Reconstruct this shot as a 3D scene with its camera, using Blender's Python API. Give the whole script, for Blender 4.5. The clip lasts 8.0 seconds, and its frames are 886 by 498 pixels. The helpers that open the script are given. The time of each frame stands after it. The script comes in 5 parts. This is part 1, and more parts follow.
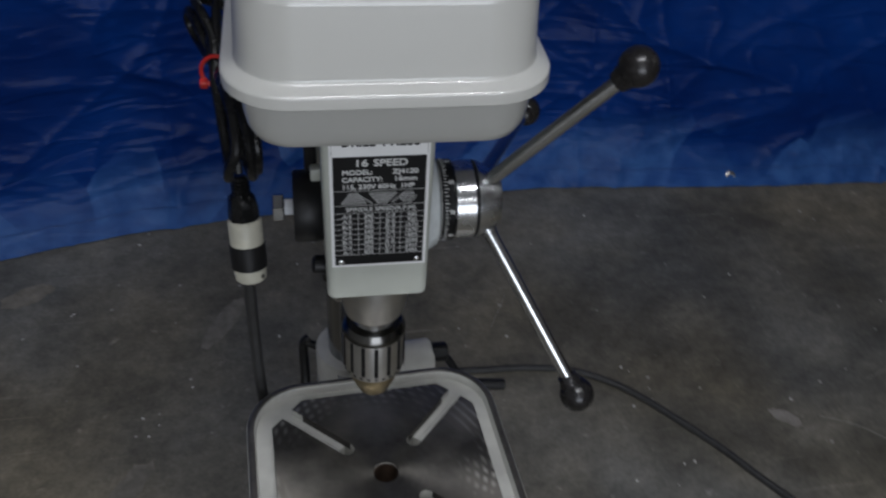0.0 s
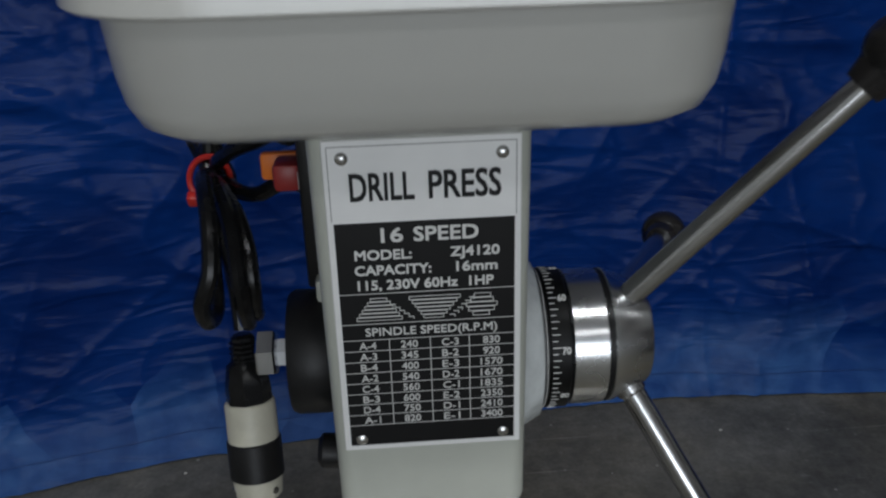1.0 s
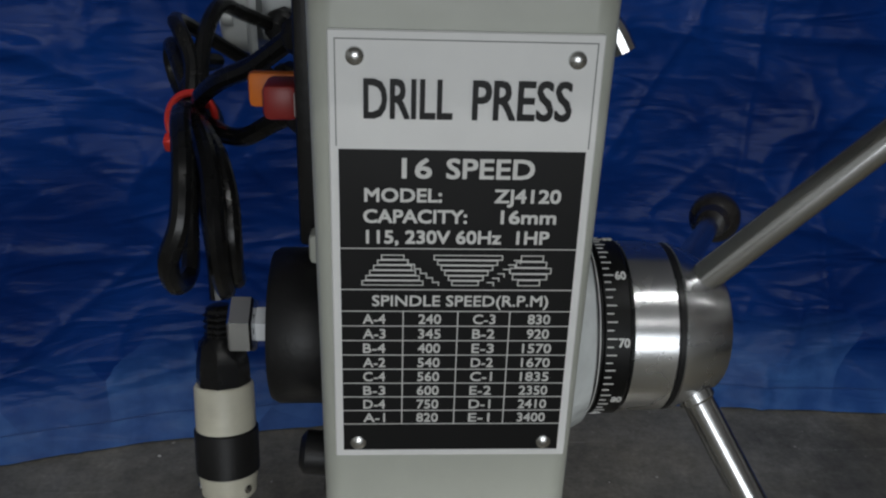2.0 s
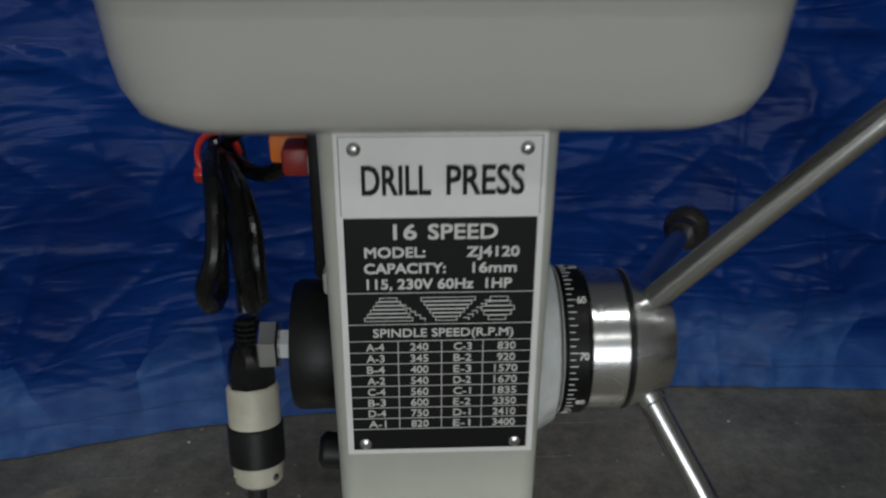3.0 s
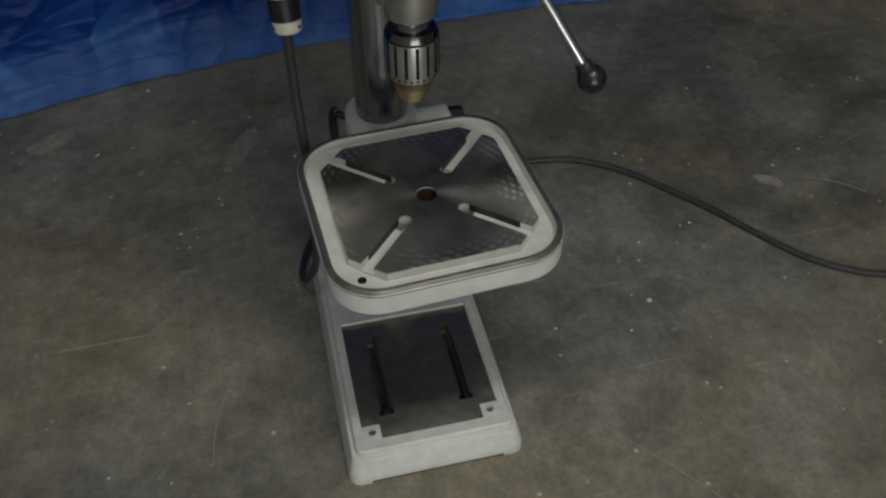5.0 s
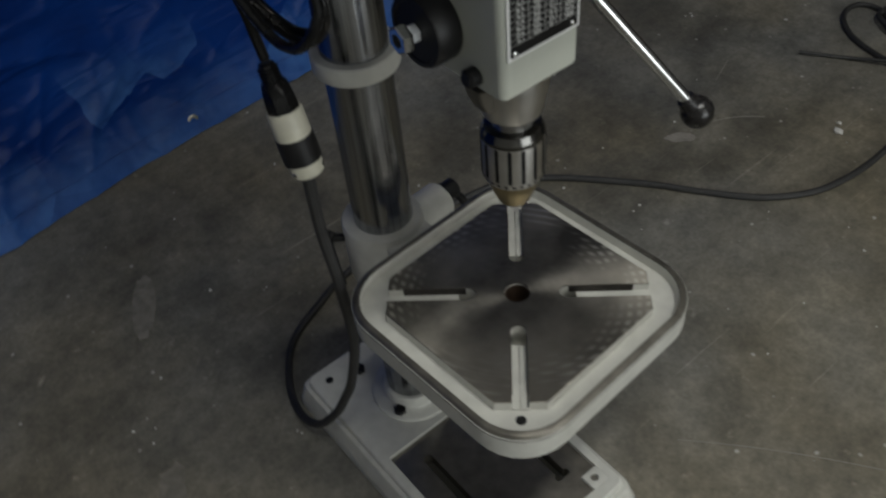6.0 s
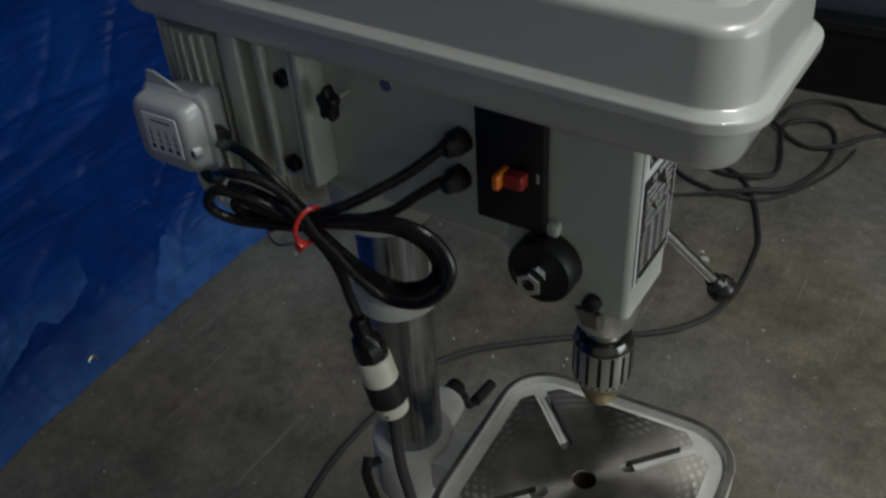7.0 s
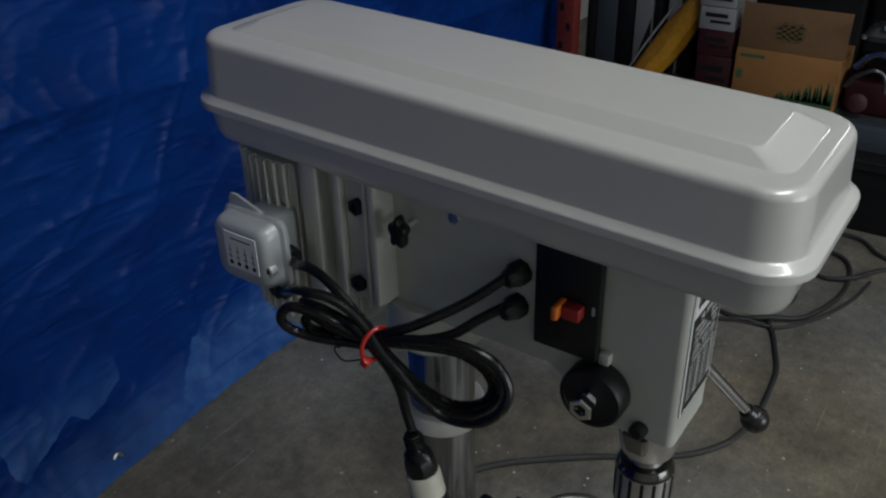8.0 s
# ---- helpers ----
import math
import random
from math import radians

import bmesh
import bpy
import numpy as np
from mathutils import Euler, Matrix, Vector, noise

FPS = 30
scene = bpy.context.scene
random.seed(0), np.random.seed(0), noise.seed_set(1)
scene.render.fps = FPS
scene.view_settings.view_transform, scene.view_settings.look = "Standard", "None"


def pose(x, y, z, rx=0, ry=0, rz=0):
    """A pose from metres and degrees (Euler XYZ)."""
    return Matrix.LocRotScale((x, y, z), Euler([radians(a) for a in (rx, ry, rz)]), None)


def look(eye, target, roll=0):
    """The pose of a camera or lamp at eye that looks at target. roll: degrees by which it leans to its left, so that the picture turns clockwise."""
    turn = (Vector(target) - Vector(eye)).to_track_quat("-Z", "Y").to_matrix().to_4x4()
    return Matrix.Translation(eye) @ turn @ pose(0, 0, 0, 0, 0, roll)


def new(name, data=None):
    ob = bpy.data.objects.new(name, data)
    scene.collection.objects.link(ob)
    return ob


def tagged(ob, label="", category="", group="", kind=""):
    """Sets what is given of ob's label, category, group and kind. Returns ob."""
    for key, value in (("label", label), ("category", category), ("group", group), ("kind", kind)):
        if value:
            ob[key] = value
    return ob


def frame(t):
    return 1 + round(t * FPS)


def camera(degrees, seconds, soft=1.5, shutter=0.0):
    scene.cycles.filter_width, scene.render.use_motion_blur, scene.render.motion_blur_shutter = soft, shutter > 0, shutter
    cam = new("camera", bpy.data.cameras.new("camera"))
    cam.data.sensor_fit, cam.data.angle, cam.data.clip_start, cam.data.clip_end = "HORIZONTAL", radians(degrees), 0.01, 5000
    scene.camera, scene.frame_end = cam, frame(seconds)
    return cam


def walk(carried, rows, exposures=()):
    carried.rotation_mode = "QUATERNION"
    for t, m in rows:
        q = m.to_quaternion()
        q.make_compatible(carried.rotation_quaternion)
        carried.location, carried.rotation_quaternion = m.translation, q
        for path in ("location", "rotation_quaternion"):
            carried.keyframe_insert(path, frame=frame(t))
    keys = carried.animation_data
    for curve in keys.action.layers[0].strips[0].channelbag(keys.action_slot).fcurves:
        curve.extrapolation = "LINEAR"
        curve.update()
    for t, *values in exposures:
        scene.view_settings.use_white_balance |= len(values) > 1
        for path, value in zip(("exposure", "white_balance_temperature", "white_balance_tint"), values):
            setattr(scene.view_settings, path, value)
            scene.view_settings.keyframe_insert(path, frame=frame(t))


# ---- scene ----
cam = camera(54.1, 8.0, soft=2.2, shutter=0.28)
PATH = [
    (0, (-0.069, -0.539, 1.151), (0.251, 0.987, -0.102), 3.9),
    (0.5, (-0.036, -0.488, 1.059), (0.051, 1.231, 0.042), 3.9),
    (1, (-0.028, -0.335, 0.945), (0.102, 1.498, 0.156), -1.7),
    (1.5, (-0.032, -0.277, 0.909), (0.086, 1.567, 0.143), 2.1),
    (1.7, (-0.035, -0.265, 0.9), (0.099, 1.568, 0.113), 2.2),
    (2.8, (-0.032, -0.277, 0.914), (0.085, 1.545, 0.099), 0.8),
    (3, (-0.028, -0.313, 0.945), (0.074, 1.496, 0.101), 0.2),
    (3.5, (-0.005, -0.485, 1.078), (0.092, 1.245, 0.078), -2.2),
    (4, (0.011, -0.693, 1.165), (0.07, 0.945, 0.019), -1.3),
    (4.5, (-0.035, -0.772, 1.131), (0.085, 0.705, -0.212), 1.7),
    (4.7, (-0.08, -0.768, 1.109), (0.094, 0.663, -0.277), 0.8),
    (5.8, (-0.362, -0.495, 1.073), (0.443, 0.652, -0.353), -2.2),
    (6, (-0.386, -0.423, 1.078), (0.429, 0.712, -0.352), -6.3),
    (6.5, (-0.449, -0.302, 1.122), (0.624, 0.726, -0.216), -5.5),
    (7, (-0.549, -0.222, 1.175), (0.766, 0.685, -0.029), -4.1),
    (7.5, (-0.598, -0.209, 1.204), (0.814, 0.76, 0.171), -2.3),
    (8, (-0.602, -0.204, 1.219), (0.823, 0.78, 0.219), -1.5),
]
walk(cam, [(t, look(eye, target, roll)) for t, eye, target, roll in PATH],
     [(0, -0.24, 6000, 18), (0.5, -0.30, 6000, 17), (1, -0.21, 6100, 15), (1.7, -0.14, 6250, 15), (2.8, -0.11, 6400, 13), (3.5, -0.28, 6350, 12), (4, -0.25, 6350, 11), (4.7, -0.17, 6500, 11), (5.8, -0.17, 6500, 12), (7, -0.2, 6300, 11), (8, -0.06, 6150, 14)])

# ---- world and lights ----
world = bpy.data.worlds.new("world")
scene.world = world
world.use_nodes = True
sky = world.node_tree.nodes.new("ShaderNodeTexSky")
sky.sky_type, sky.sun_disc, sky.sun_elevation, sky.sun_rotation = "NISHITA", False, radians(35), radians(20)
world.node_tree.links.new(sky.outputs[0], world.node_tree.nodes["Background"].inputs[0])
world.node_tree.nodes["Background"].inputs[1].default_value = 0.02
scene.view_settings.exposure = 0.0


def area(name, eye, target, sx, sy, watts, colour):
    data = bpy.data.lights.new(name, "AREA")
    data.shape, data.size, data.size_y, data.energy, data.color = "RECTANGLE", sx, sy, watts, colour
    ob = new(name, data)
    ob.matrix_world = look(eye, target)
    return ob


TUBES = [(0.10, -0.82, 2.62), (0.10, -2.9, 2.62), (4.1, -0.2, 2.62)]
for (tx, ty, tz), watts in zip(TUBES, (23, 8, 7)):
    area("tube_light", (tx, ty, tz - 0.075), (tx, ty, 0), 1.2, 0.12, watts, (0.97, 1.0, 0.94))
# daylight through the open garage door behind the camera
area("door_daylight", (0.2, -5.45, 1.15), (0.2, 0, 1.0), 3.0, 2.1, 94, (0.94, 1.0, 0.99))

# ---- materials ----


def mat(name, colour, rough=0.5, metal=0.0, vary=0.1, scale=8.0, bump=0.0, bump_scale=200.0, coat=0.0, fine=60.0, spec=0.5, brushed="", even=False, stretch=1.0):
    """Base colour broken up at two scales, roughness that varies with it, and fine relief."""
    m = bpy.data.materials.new(name)
    m.use_nodes = True
    nt = m.node_tree
    n, l = nt.nodes, nt.links
    b = n["Principled BSDF"]
    tc = n.new("ShaderNodeTexCoord")
    big, small = n.new("ShaderNodeTexNoise"), n.new("ShaderNodeTexNoise")
    big.inputs["Scale"].default_value, small.inputs["Scale"].default_value = scale, fine
    big.inputs["Detail"].default_value, small.inputs["Detail"].default_value = 5, 3
    mix = n.new("ShaderNodeMath")
    mix.operation = "ADD"
    half = n.new("ShaderNodeMath")
    half.operation, half.inputs[1].default_value = "MULTIPLY", 0.5
    pull = n.new("ShaderNodeMapping")
    pull.inputs["Scale"].default_value = (1, 1, stretch)
    l.new(tc.outputs["Object"], pull.inputs["Vector"])
    for t in (big, small):
        l.new(pull.outputs[0], t.inputs["Vector"])
    l.new(big.outputs["Fac"], mix.inputs[0])
    l.new(small.outputs["Fac"], mix.inputs[1])
    l.new(mix.outputs[0], half.inputs[0])
    ramp = n.new("ShaderNodeValToRGB")
    ramp.color_ramp.elements[0].position, ramp.color_ramp.elements[1].position = 0.33, 0.67
    ramp.color_ramp.elements[0].color = (*[c * (1 - vary) for c in colour], 1)
    ramp.color_ramp.elements[1].color = (*[min(1, c * (1 + vary)) for c in colour], 1)
    l.new(half.outputs[0], ramp.inputs["Fac"])
    l.new(ramp.outputs["Color"], b.inputs["Base Color"])
    mr = n.new("ShaderNodeMapRange")
    mr.inputs["To Min"].default_value, mr.inputs["To Max"].default_value = rough * (0.98 if even else 0.8), min(1, rough * (1.02 if even else 1.2))
    l.new(half.outputs[0], mr.inputs["Value"])
    l.new(mr.outputs[0], b.inputs["Roughness"])
    b.inputs["Metallic"].default_value = metal
    b.inputs["Coat Weight"].default_value = coat
    b.inputs["Coat Roughness"].default_value = 0.10 if even else 0.07
    b.inputs["Specular IOR Level"].default_value = spec
    if brushed:
        tg = n.new("ShaderNodeTangent")
        tg.direction_type, tg.axis = "RADIAL", brushed
        l.new(tg.outputs[0], b.inputs["Tangent"])
        b.inputs["Anisotropic"].default_value = 0.7
        b.inputs["Anisotropic Rotation"].default_value = 0.25
    if bump:
        bn, bp = n.new("ShaderNodeTexNoise"), n.new("ShaderNodeBump")
        bn.inputs["Scale"].default_value = bump_scale
        bp.inputs["Strength"].default_value, bp.inputs["Distance"].default_value = bump, 0.002
        l.new(pull.outputs[0], bn.inputs["Vector"])
        l.new(bn.outputs["Fac"], bp.inputs["Height"])
        l.new(bp.outputs["Normal"], b.inputs["Normal"])
    return m


ENAMEL = mat("white_enamel", (0.475, 0.472, 0.442), 0.30, 0, 0.02, 3, 0.0, 40, 0.65, fine=14.0, even=True)
CAST = mat("grey_green_paint", (0.497, 0.513, 0.455), 0.38, 0, 0.05, 9, 0.12, 120, 0.2)
CASTW = mat("pale_cast_paint", (0.585, 0.58, 0.535), 0.4, 0, 0.11, 12, 0.15, 110, 0.15)
ALU = mat("grey_box_paint", (0.42, 0.44, 0.44), 0.4, 0.2, 0.05, 12, 0.05, 150)
CHROME = mat("polished_steel", (0.55, 0.555, 0.56), 0.2, 1.0, 0.06, 20)
COLUMN = mat("ground_column_steel", (0.285, 0.292, 0.305), 0.2, 1.0, 0.45, 130, 0.45, 150, fine=420.0, stretch=0.008)
STEEL = mat("turned_steel", (0.58, 0.58, 0.57), 0.26, 1.0, 0.1, 30, 0.03, 400)
NICKEL = mat("dull_nickel", (0.33, 0.27, 0.16), 0.33, 1.0, 0.15, 30)
BLUED = mat("blued_steel", (0.13, 0.127, 0.12), 0.2, 1.0, 0.2, 30)
TURNED_X = mat("lathe_turned_steel", (0.66, 0.67, 0.68), 0.27, 1.0, 0.06, 30, brushed="X")
TURNED_Z = mat("lathe_turned_sleeve", (0.60, 0.59, 0.57), 0.30, 1.0, 0.1, 30, brushed="Z")
BLACK = mat("black_plastic", (0.010, 0.010, 0.0105), 0.42, 0, 0.2, 30, 0.08, 400, spec=0.3)
BAKELITE = mat("black_ball_plastic", (0.012, 0.011, 0.011), 0.27, 0, 0.2, 30)
RUBBER = mat("black_rubber", (0.006, 0.006, 0.0063), 0.27, 0, 0.2, 40, 0.03, 300, spec=0.3)
GREYCORD = mat("dusty_black_cord", (0.024, 0.0235, 0.023), 0.6, 0, 0.3, 30, 0.1, 300)
RED = mat("red_plastic", (0.40, 0.018, 0.012), 0.35, 0, 0.1)
ORANGE = mat("orange_plastic", (0.66, 0.16, 0.015), 0.4, 0, 0.08)
DARKRED = mat("dark_red_plastic", (0.26, 0.018, 0.015), 0.4, 0, 0.1)
NYLON = mat("ivory_nylon", (0.56, 0.54, 0.44), 0.45, 0, 0.16, 25)
PLATE = mat("brushed_plate", (0.84, 0.84, 0.83), 0.42, 0.0, 0.03, 30)
INK = mat("black_ink", (0.009, 0.009, 0.0095), 0.35, 0, 0.1, spec=0.22)
PRINT = mat("white_print", (0.72, 0.72, 0.70), 0.5, 0, 0.03)
FADED = mat("faded_print", (0.34, 0.34, 0.33), 0.5, 0, 0.1)
LABELPRINT = mat("dark_label_print", (0.10, 0.10, 0.105), 0.5, 0, 0.03)
GREYPRINT = mat("grey_print", (0.25, 0.25, 0.25), 0.5, 0, 0.03)
FILM = mat("clear_wrap", (0.56, 0.59, 0.59), 0.2, 0, 0.16, 40, 1.0, 90, 0.3)
ZINC = mat("zinc_plate", (0.55, 0.55, 0.53), 0.36, 0.85, 0.1, 30)
PALENUT = mat("pale_zinc_nut", (0.62, 0.64, 0.66), 0.35, 0.1, 0.08, 30)
BRIGHT = mat("bright_zinc", (0.74, 0.75, 0.76), 0.16, 1.0, 0.1, 40)
DIAL = mat("black_dial", (0.005, 0.005, 0.0052), 0.4, 0, 0.2, 30, spec=0.18)
BRASS = mat("zinc_eyelet", (0.65, 0.62, 0.52), 0.3, 1.0, 0.1)
WALL = mat("block_wall_paint", (0.44, 0.435, 0.41), 0.8, 0, 0.1, 2, 0.2, 60)
CEIL = mat("ceiling_board", (0.52, 0.515, 0.50), 0.85, 0, 0.05, 2)
RACKRED = mat("rack_red_paint", (0.13, 0.015, 0.010), 0.6, 0, 0.25, 12)
RACKBLUE = mat("rack_grey_blue_steel", (0.05, 0.062, 0.078), 0.45, 0.2, 0.1, 12)
CARD = mat("cardboard", (0.27, 0.125, 0.034), 0.85, 0, 0.08, 12, 0.2, 90)
CARDDARK = mat("cardboard_inside", (0.15, 0.080, 0.033), 0.85, 0, 0.1, 12, 0.2, 90)
GREYMETAL = mat("grey_cast_metal", (0.10, 0.10, 0.10), 0.35, 0.7, 0.3, 25, 0.1, 120)
GREEN = mat("green_print", (0.035, 0.085, 0.030), 0.8, 0, 0.15)
FADEGREEN = mat("faded_green_print", (0.10, 0.075, 0.030), 0.8, 0, 0.15)
BAG = mat("yellow_sack", (0.40, 0.19, 0.012), 0.3, 0, 0.25, 10, 0.4, 25)
PAPER = mat("white_carton", (0.21, 0.21, 0.21), 0.7, 0, 0.06)
MAROON = mat("maroon_carton", (0.035, 0.004, 0.005), 0.5, 0, 0.15)
DARK = mat("dark_casing", (0.008, 0.0083, 0.009), 0.6, 0, 0.3, 10, spec=0.25)
SHELF = mat("dark_shelf_board", (0.03, 0.03, 0.031), 0.7, 0, 0.2, 8)
SCRATCH = mat("scratched_concrete", (0.27, 0.26, 0.23), 0.9, 0, 0.15)
CRUMB = mat("white_crumb", (0.6, 0.59, 0.55), 0.9, 0, 0.1)


def machined_mat():
    """Faced cast iron: concentric tool marks, fly-cut arcs across the corners, oil stains."""
    m = bpy.data.materials.new("machined_iron")
    m.use_nodes = True
    nt = m.node_tree
    n, l = nt.nodes, nt.links
    b = n["Principled BSDF"]
    tc = n.new("ShaderNodeTexCoord")

    def rings(x, y, scale, dist):
        mp = n.new("ShaderNodeMapping")
        mp.inputs["Location"].default_value = (-x, -y, 0)
        w = n.new("ShaderNodeTexWave")
        w.wave_type, w.rings_direction = "RINGS", "Z"
        w.inputs["Scale"].default_value, w.inputs["Distortion"].default_value, w.inputs["Detail"].default_value, w.inputs["Detail Scale"].default_value = scale, dist, 3, 2
        l.new(tc.outputs["Object"], mp.inputs["Vector"])
        l.new(mp.outputs[0], w.inputs["Vector"])
        return w

    def noise_tex(scale, detail):
        t = n.new("ShaderNodeTexNoise")
        t.inputs["Scale"].default_value, t.inputs["Detail"].default_value = scale, detail
        l.new(tc.outputs["Object"], t.inputs["Vector"])
        return t

    w1, w2 = rings(0.0, -0.21, 36, 1.0), rings(0.30, -0.02, 31, 2.4)
    stain, patch, fine = noise_tex(9, 5), noise_tex(17, 3), noise_tex(150, 2)
    arcs = n.new("ShaderNodeMath")
    arcs.operation = "MULTIPLY"
    l.new(w1.outputs["Fac"], arcs.inputs[0])
    l.new(w2.outputs["Fac"], arcs.inputs[1])
    gate = n.new("ShaderNodeMapRange")
    gate.inputs["From Min"].default_value, gate.inputs["From Max"].default_value = 0.39, 0.62
    l.new(patch.outputs["Fac"], gate.inputs["Value"])
    # the marks are strong towards the corners and worn away round the bore
    off = n.new("ShaderNodeVectorMath")
    off.operation, off.inputs[1].default_value = "DISTANCE", (0, -0.21, 0.428)
    l.new(tc.outputs["Object"], off.inputs[0])
    far_ = n.new("ShaderNodeMapRange")
    far_.inputs["From Min"].default_value, far_.inputs["From Max"].default_value, far_.inputs["To Min"].default_value = 0.080, 0.125, 0.03
    l.new(off.outputs["Value"], far_.inputs["Value"])
    arcs1 = n.new("ShaderNodeMath")
    arcs1.operation = "MULTIPLY"
    l.new(arcs.outputs[0], arcs1.inputs[0])
    l.new(far_.outputs[0], arcs1.inputs[1])
    arcs2 = n.new("ShaderNodeMath")
    arcs2.operation = "MULTIPLY"
    l.new(arcs1.outputs[0], arcs2.inputs[0])
    l.new(gate.outputs[0], arcs2.inputs[1])
    ramp = n.new("ShaderNodeValToRGB")
    ramp.color_ramp.elements[0].color, ramp.color_ramp.elements[1].color = (0.085, 0.080, 0.070, 1), (0.33, 0.305, 0.262, 1)
    ramp.color_ramp.elements[0].position, ramp.color_ramp.elements[1].position = 0.38, 0.63
    l.new(stain.outputs["Fac"], ramp.inputs["Fac"])
    mix = n.new("ShaderNodeMix")
    mix.data_type = "RGBA"
    l.new(arcs2.outputs[0], mix.inputs["Factor"])
    l.new(ramp.outputs["Color"], mix.inputs[6])
    mix.inputs[7].default_value = (0.64, 0.61, 0.54, 1)
    l.new(mix.outputs[2], b.inputs["Base Color"])
    mr = n.new("ShaderNodeMapRange")
    mr.inputs["To Min"].default_value, mr.inputs["To Max"].default_value = 0.32, 0.46
    l.new(stain.outputs["Fac"], mr.inputs["Value"])
    l.new(mr.outputs[0], b.inputs["Roughness"])
    bp = n.new("ShaderNodeBump")
    bp.inputs["Strength"].default_value, bp.inputs["Distance"].default_value = 0.10, 0.001
    l.new(fine.outputs["Fac"], bp.inputs["Height"])
    bq = n.new("ShaderNodeBump")
    bq.inputs["Strength"].default_value, bq.inputs["Distance"].default_value = 0.3, 0.0006
    l.new(arcs2.outputs[0], bq.inputs["Height"])
    l.new(bp.outputs["Normal"], bq.inputs["Normal"])
    l.new(bq.outputs["Normal"], b.inputs["Normal"])
    tg = n.new("ShaderNodeTangent")
    tg.direction_type, tg.axis = "RADIAL", "Z"
    l.new(tg.outputs[0], b.inputs["Tangent"])
    b.inputs["Anisotropic"].default_value = 0.85
    b.inputs["Anisotropic Rotation"].default_value = 0.0
    b.inputs["Metallic"].default_value = 0.8
    return m


IRON = machined_mat()
DULL_IRON = mat("oiled_iron", (0.20, 0.185, 0.16), 0.42, 0.8, 0.3, 9, 0.05, 200)
RUSTY = mat("rusty_bore_iron", (0.055, 0.034, 0.022), 0.6, 0.3, 0.35, 60, 0.15, 200)
# bare slot iron, with the shade inside the slots put into its colour
SLOT = mat("shaded_slot_iron", (0.05, 0.045, 0.04), 0.5, 0.6, 0.3, 30, 0.05, 200)
WORN = mat("worn_ground_edge", (0.17, 0.158, 0.135), 0.42, 0.7, 0.35, 25, 0.08, 200)


def concrete_mat():
    m = bpy.data.materials.new("worn_concrete")
    m.use_nodes = True
    nt = m.node_tree
    n, l = nt.nodes, nt.links
    b = n["Principled BSDF"]
    tc = n.new("ShaderNodeTexCoord")

    def noise_tex(scale, detail, rough=0.6):
        t = n.new("ShaderNodeTexNoise")
        t.inputs["Scale"].default_value, t.inputs["Detail"].default_value, t.inputs["Roughness"].default_value = scale, detail, rough
        l.new(tc.outputs["Object"], t.inputs["Vector"])
        return t

    a, c, d, e = noise_tex(2.6, 7), noise_tex(11, 8, 0.66), noise_tex(90, 3), noise_tex(30, 3)
    base = n.new("ShaderNodeValToRGB")
    base.color_ramp.elements[0].color, base.color_ramp.elements[1].color = (0.110, 0.103, 0.0865, 1), (0.231, 0.216, 0.184, 1)
    base.color_ramp.elements[0].position, base.color_ramp.elements[1].position = 0.395, 0.615
    avg = n.new("ShaderNodeMix")
    avg.data_type, avg.inputs["Factor"].default_value = "FLOAT", 0.5
    l.new(a.outputs["Fac"], avg.inputs[2])
    l.new(c.outputs["Fac"], avg.inputs[3])
    l.new(avg.outputs[0], base.inputs["Fac"])
    scuff = noise_tex(38, 7, 0.7)
    # long faint scuffs
    sc = n.new("ShaderNodeTexNoise")
    smp = n.new("ShaderNodeMapping")
    smp.inputs["Scale"].default_value, smp.inputs["Rotation"].default_value = (2, 60, 1), (0, 0, 0.5)
    sc.inputs["Scale"].default_value, sc.inputs["Detail"].default_value = 1.6, 3
    l.new(tc.outputs["Object"], smp.inputs["Vector"])
    l.new(smp.outputs[0], sc.inputs["Vector"])
    # pale worn flecks
    fl = n.new("ShaderNodeValToRGB")
    fl.color_ramp.elements[0].position, fl.color_ramp.elements[1].position = 0.66, 0.82
    hi = n.new("ShaderNodeMath")
    hi.operation = "MAXIMUM"
    l.new(e.outputs["Fac"], hi.inputs[0])
    l.new(sc.outputs["Fac"], hi.inputs[1])
    l.new(hi.outputs[0], fl.inputs["Fac"])
    mix = n.new("ShaderNodeMix")
    mix.data_type = "RGBA"
    l.new(fl.outputs["Color"], mix.inputs["Factor"])
    l.new(base.outputs["Color"], mix.inputs[6])
    mix.inputs[7].default_value = (0.36, 0.34, 0.30, 1)
    tint = n.new("ShaderNodeTexNoise")
    tint.inputs["Scale"].default_value, tint.inputs["Detail"].default_value = 1.7, 4
    l.new(tc.outputs["Object"], tint.inputs["Vector"])
    tr_ = n.new("ShaderNodeValToRGB")
    tr_.color_ramp.elements[0].position, tr_.color_ramp.elements[1].position = 0.36, 0.64
    tr_.color_ramp.elements[0].color, tr_.color_ramp.elements[1].color = (0.88, 0.93, 1.0, 1), (1.10, 1.03, 0.86, 1)
    l.new(tint.outputs["Fac"], tr_.inputs["Fac"])
    hue = n.new("ShaderNodeMix")
    hue.data_type, hue.blend_type = "RGBA", "MULTIPLY"
    hue.inputs["Factor"].default_value = 1.0
    sm = n.new("ShaderNodeMapRange")
    sm.inputs["From Min"].default_value, sm.inputs["From Max"].default_value, sm.inputs["To Min"].default_value, sm.inputs["To Max"].default_value = 0.3, 0.7, 0.74, 1.26
    l.new(scuff.outputs["Fac"], sm.inputs["Value"])
    rub = n.new("ShaderNodeVectorMath")
    rub.operation = "MULTIPLY"
